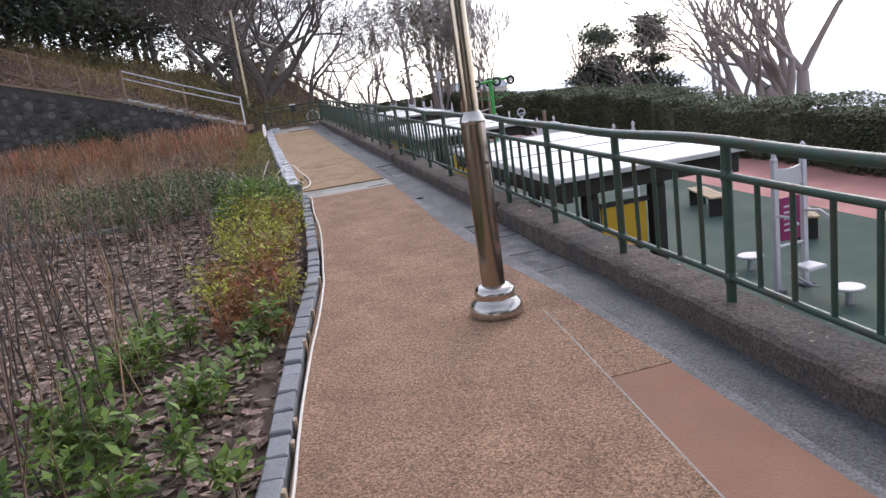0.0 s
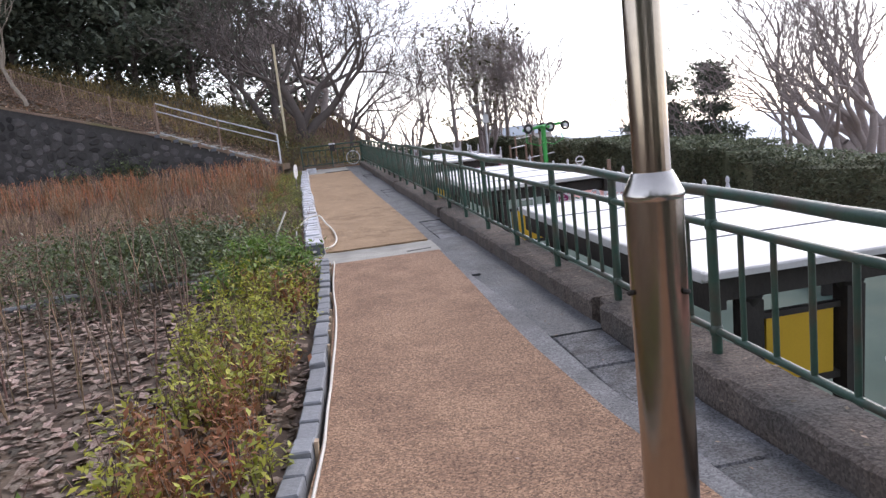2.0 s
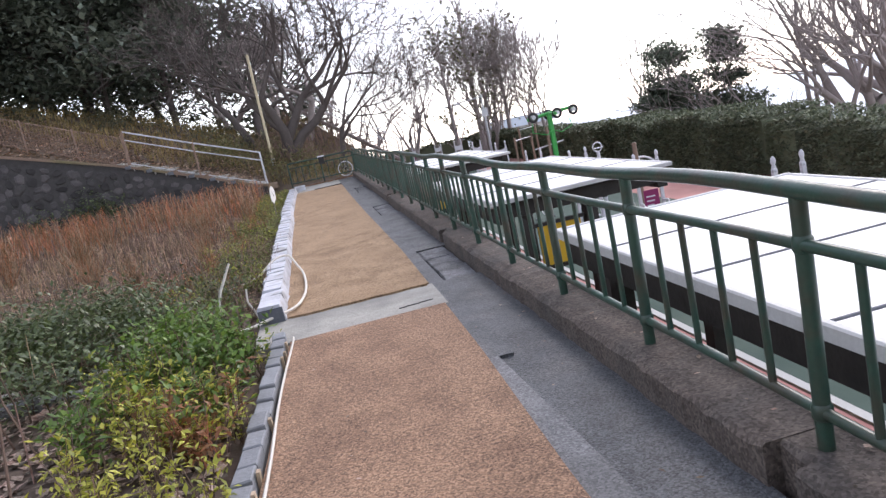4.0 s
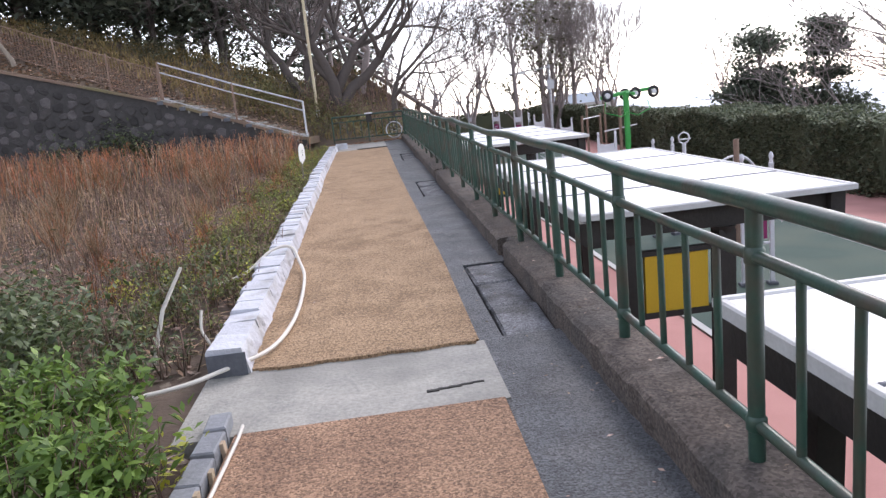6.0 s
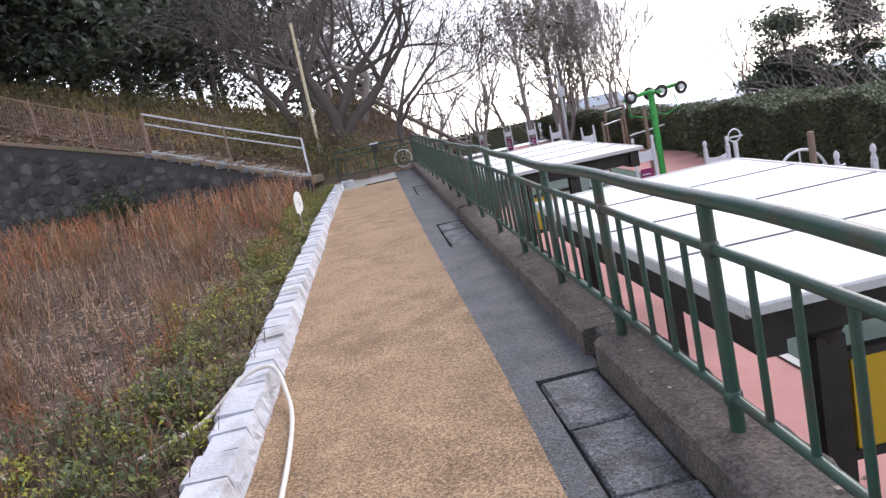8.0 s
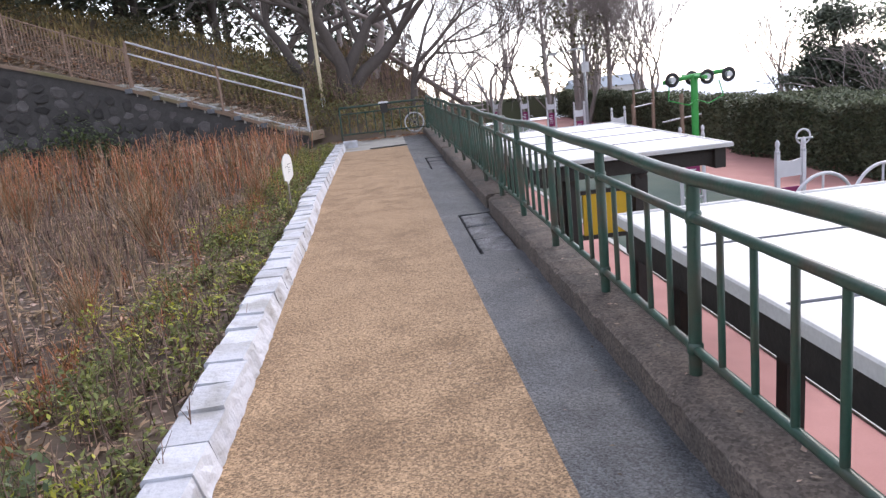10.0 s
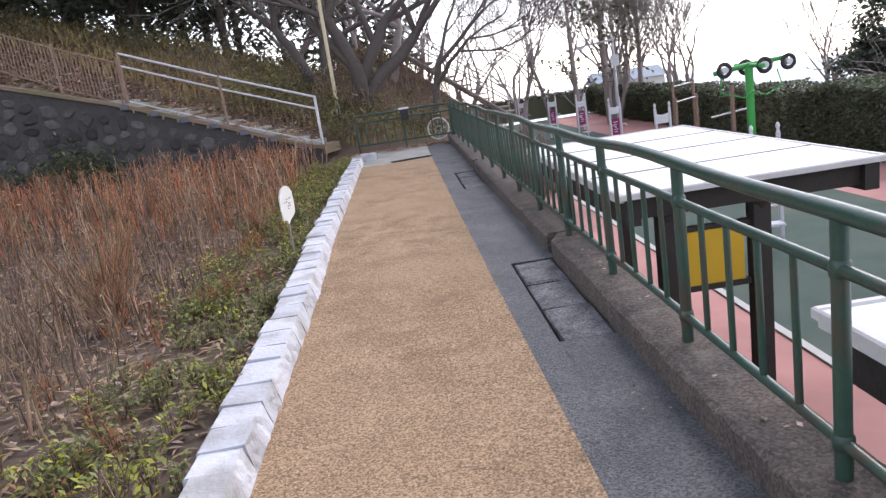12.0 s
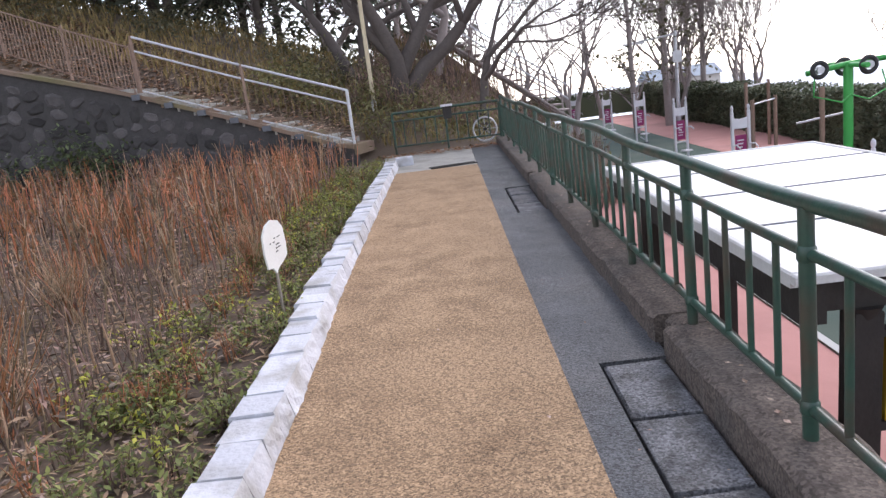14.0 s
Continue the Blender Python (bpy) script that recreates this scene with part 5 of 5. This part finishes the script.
bushes("cover_brown", spots(90, 8.3, 25, 0.5, 1.9), 0.2, 0.22, "leaf_red", 0.04, 6, "low brown dry cover in the bed", "rust_stem")

bushes("kerb_undergrowth", [(x, y) for x, y in zip(rng.uniform(-2.4, -1.1, 30), rng.uniform(7.5, 10.5, 30))], 0.2, 0.26, "leaf_deep", 0.05, 9, "low dull green undergrowth by the granite kerb")
r = np.array([(x, y, ground(x, y)) for x, y in zip(rng.uniform(-3.2, -0.95, 420), rng.uniform(7.5, 12.5, 420))])
stuff(stems("kerb_twigs", r, rng.uniform(0.12, 0.4, len(r)), 0.6, 0.005, M["grey_stem"], rng, fork=3)[0], "tangled dry brown twigs by the granite kerb")
n = 16
bushes("strip_undergrowth", list(zip(rng.uniform(-2.8, -1.2, n), rng.uniform(6.5, 7.6, n))), 0.22, 0.3, "leaf_deep", 0.06, 12, "low green undergrowth at the end of the concrete strip")
n = 17
bx, by = rng.uniform(-1.9, -1.1, n), rng.uniform(5.7, 6.75, n)
bushes("strip_bushes", list(zip(bx, by)), 0.26, 0.44, "leaf_green", 0.068, 26, "bright green long-leaved bushes beside the concrete strip")

twiggy = thing("twig_shrub", pose(-2.57, 15.4, ground(-2.57, 15.4)), "leafless shrub of many thin brown twigs", "shrub")
for k in range(9):
    n = 11
    a = rng.uniform(0.7 * k - 0.3, 0.7 * k + 0.4, n)
    l = rng.uniform(0, 0.1, n)
    stems("stem", np.stack([l * np.cos(a), l * np.sin(a), np.full(n, -0.03)], 1), rng.uniform(0.4, 0.9, n), 0.75, 0.006, M["straw"] if k % 3 else M["rust_stem"], rng, twiggy, fork=3)
copy_thing(twiggy, pose(-4.6, 14.2, ground(-4.6, 14.2), 0, 0, 80))
for x, y, turn, size in ((-5.2, 18.0, 200, 1.0), (-3.3, 17.6, 40, 0.8), (-3.9, 12.3, 130, 0.75), (-2.3, 12.9, 20, 0.6), (-6.3, 15.2, 300, 0.95), (-2.0, 18.6, 260, 0.7), (-4.4, 20.2, 10, 0.9), (-2.9, 10.9, 70, 0.6)):
    copy_thing(twiggy, pose(x, y, ground(x, y), 0, 0, turn) @ Matrix.Scale(size, 4))

# hillside growth
pts = np.array([(x, y, ground(x, y)) for x, y in zip(rng.uniform(-2.4, 5.2, 2600), rng.uniform(30.5, 36.3, 2600))])
stuff(stems("bank_brush", pts, rng.uniform(0.3, 1.1, len(pts)), 0.5, 0.012, M["grey_stem"], rng, fork=3)[0], "brown leafless brush on the bank below the stairs")
stuff(cards("bank_leaves", pts[:1500] + rng.normal(0, 0.25, (1500, 3)) + np.array([0, 0, 0.3]), 0.14, M["olive_leaf"], rng, stretch=2.0), "dull olive leaves among the brush on the bank")
pts = []
while len(pts) < 14000:
    x, y = rng.uniform(-19, -2.2), rng.uniform(27.6, 37)
    if y < wall_y(x) + 0.5 or y > wall_y(x) + 2.5 - 0.5 * (x + 2):
        continue
    pts.append((x, y, ground(x, y) + 0.02))
flat_cards("slope_litter", np.array(pts), 0.16, M["slope_leaf"], 1.7, "tan fallen leaves on the bare slope above the wall")
pts = []
while len(pts) < 7000:
    x, y = rng.uniform(-16, 1.0), rng.uniform(26.5, 38)
    if x < -1.5 and y < wall_y(x) + (1.6 if x > -6 else 1.6 - 0.55 * (x + 6)):
        continue
    if x > -2.1 and y < 28.8:
        continue
    pts.append((x, y, ground(x, y)))
pts = np.array(pts)
stuff(cards("hill_grass", pts, 0.3, M["hill_grass"], rng, stretch=7, blades=True), "yellowed grass tufts on the hillside", "grass")
pts = []
for k in range(60):
    x, y = rng.uniform(-4.5, 1.2), rng.uniform(28.8, 33)
    c = np.array([x, y, ground(x, y) + 0.4])
    pts.append(c + rng.normal(0, 1, (90, 3)) * np.array([0.3, 0.3, 0.28]))
stuff(cards("hill_shrubs", np.concatenate(pts), 0.13, M["olive_leaf"], rng, stretch=2.2), "yellow-green shrubs behind the end railing")
pts = []
for k in range(80):
    x, y = rng.uniform(-14, -1), rng.uniform(33, 38)
    c = np.array([x, y, ground(x, y) + 0.3])
    pts.append(c + rng.normal(0, 1, (60, 3)) * np.array([0.45, 0.35, 0.22]))
stuff(cards("slope_shrubs", np.concatenate(pts), 0.16, M["evergreen"], rng, stretch=2.2), "dull green undergrowth below the woods")

# ---- small things ----
rr = random.Random(31)
edge_row = thing("garden_edging", pose(0, 0, 0), "broken grey stone edging crossing the garden", "edging", kind="structure")
x = -1.5
while x > -4.9:
    ln = rr.uniform(0.22, 0.5)
    y = 6.62 + 0.1 * (x + 1.5) + rr.uniform(-0.03, 0.03)
    ob = part("edge_stone", Mesh().box(-ln / 2 + 0.01, -0.07, -0.12, ln / 2 - 0.01, 0.07, rr.uniform(0.05, 0.1), cut=0.02), M["rim"], edge_row)
    ob.matrix_world = pose(x - ln / 2, y, ground(x, y), rr.uniform(-5, 5), rr.uniform(-5, 5), rr.uniform(-6, 14))
    x -= ln + rr.uniform(0.0, 0.06)
stick = tagged(part("white_stake", Mesh().tube([(-1.4, 7.7, -0.1), (-1.3, 7.8, 0.28), (-1.16, 7.86, 0.53)], [0.014, 0.014, 0.011], 7), M["hose"], smooth=True), "weathered white stake leaning in the shrubs", "stake")
tagged(part("hose_end", Mesh().tube(smooth_line([(-1.05, 7.75, 0.26), (-1.06, 7.72, 0.14), (-1.02, 7.7, 0.05), (-0.99, 7.68, -0.04)], 6), 0.009, 7), M["hose"], smooth=True), "short cut end of ivory hose", "hose")
cabinet = thing("red_cabinet", pose(2.34, 5.5, low(5.5)), "small red-orange metal cabinet under the shelter", "cabinet")
part("body", Mesh().box(-0.13, -0.1, 0, 0.13, 0.1, 1.45, cut=0.015), M["red_paint"], cabinet)
part("door", Mesh().box(-0.11, -0.115, 0.7, 0.11, -0.102, 1.38, cut=0.003), M["red_paint"], cabinet)
bike = thing("loose_wheel", pose(0.95, 28.55, rise(28)), "white-rimmed wheel leaning behind the end railing", "wheel")
part("rim", Mesh().ring((0, 0, 0.34), 0.28, 0.02, "y", 26), M["galvanised"], bike, smooth=True)
part("hub", Mesh().tube([(0, -0.05, 0.34), (0, 0.05, 0.34)], 0.04, 10), M["rubber"], bike)
for k in range(8):
    a = k * math.pi / 4
    part("spoke", Mesh().tube([(0, 0, 0.34), (0.31 * math.cos(a), 0, 0.34 + 0.31 * math.sin(a))], 0.006, 4), M["galvanised"], bike)
boxy = thing("lantern", pose(0.1, 28.3, rise(28) + 0.98), "small dark box with a pale lid on the end railing", "box")
part("case", Mesh().box(-0.1, -0.07, -0.28, 0.1, 0.07, 0.0, cut=0.01), M["dark_wood"], boxy)
part("lid", Mesh().box(-0.14, -0.1, 0.0, 0.14, 0.1, 0.05, cut=0.015), M["white_paint"], boxy)
rock = Mesh()
rr = random.Random(4)
for i in range(7):
    for j in range(10):
        a, b = math.pi * i / 6, 2 * math.pi * j / 10
        r = 1 + rr.uniform(-0.14, 0.14)
        rock.v.append((1.3 * r * math.sin(a) * math.cos(b), 0.9 * r * math.sin(a) * math.sin(b), 1.5 * r * math.cos(a)))
for i in range(6):
    for j in range(10):
        k = (j + 1) % 10
        rock.f.append((10 * i + j, 10 * i + 10 + j, 10 * i + 10 + k, 10 * i + k))
ob = part("boulder", rock, M["concrete"])
ob.matrix_world = pose(-15.3, 27.2, 2.3) @ Matrix.Diagonal((1.25, 1.1, 1.65, 1))
tagged(ob, "pale weathered boulder against the stone wall", "boulder")
n = 500
flat_cards("end_leaves", np.stack([rng.uniform(-1.6, 1.2, n), rng.uniform(27.4, 28.35, n), np.full(n, rise(28) + 0.005)], 1), 0.1, M["leaf_red"], 1.8, "orange fallen leaves under the end railing")
n = 220
flat_cards("path_leaves", np.array([(x, y, rise(y) + 0.012) for x, y in zip(np.where(rng.random(n) < 0.6, rng.uniform(0.7, 1.18, n), rng.uniform(-0.5, 0.6, n)), rng.uniform(-3, 26, n))]), 0.028, M["litter"], 1.8, "a few tiny dry leaves on paving and gutter")
n = 260
flat_cards("kerb_grit", np.array([(x, y, rise(y) + 0.14) for x, y in zip(rng.uniform(1.24, 1.5, n), rng.uniform(-3, 26, n))]), 0.035, M["litter"], 1.6, "dry leaf crumbs on the kerb top")
# shrubs against the wall
pts = []
for x, y, h in ((-7.9, 26.8, 1.2), (-8.4, 26.9, 1.0), (-7.4, 26.9, 0.9), (-9.9, 27.0, 0.9)):
    c = np.array([x, y, ground(x, y) + h * 0.6])
    pts.append(c + rng.normal(0, 1, (420, 3)) * np.array([0.35, 0.25, h * 0.3]))
stuff(cards("wall_shrubs", np.concatenate(pts), 0.12, M["leaf_deep"], rng, stretch=2.2), "green shrubs growing against the stone wall")
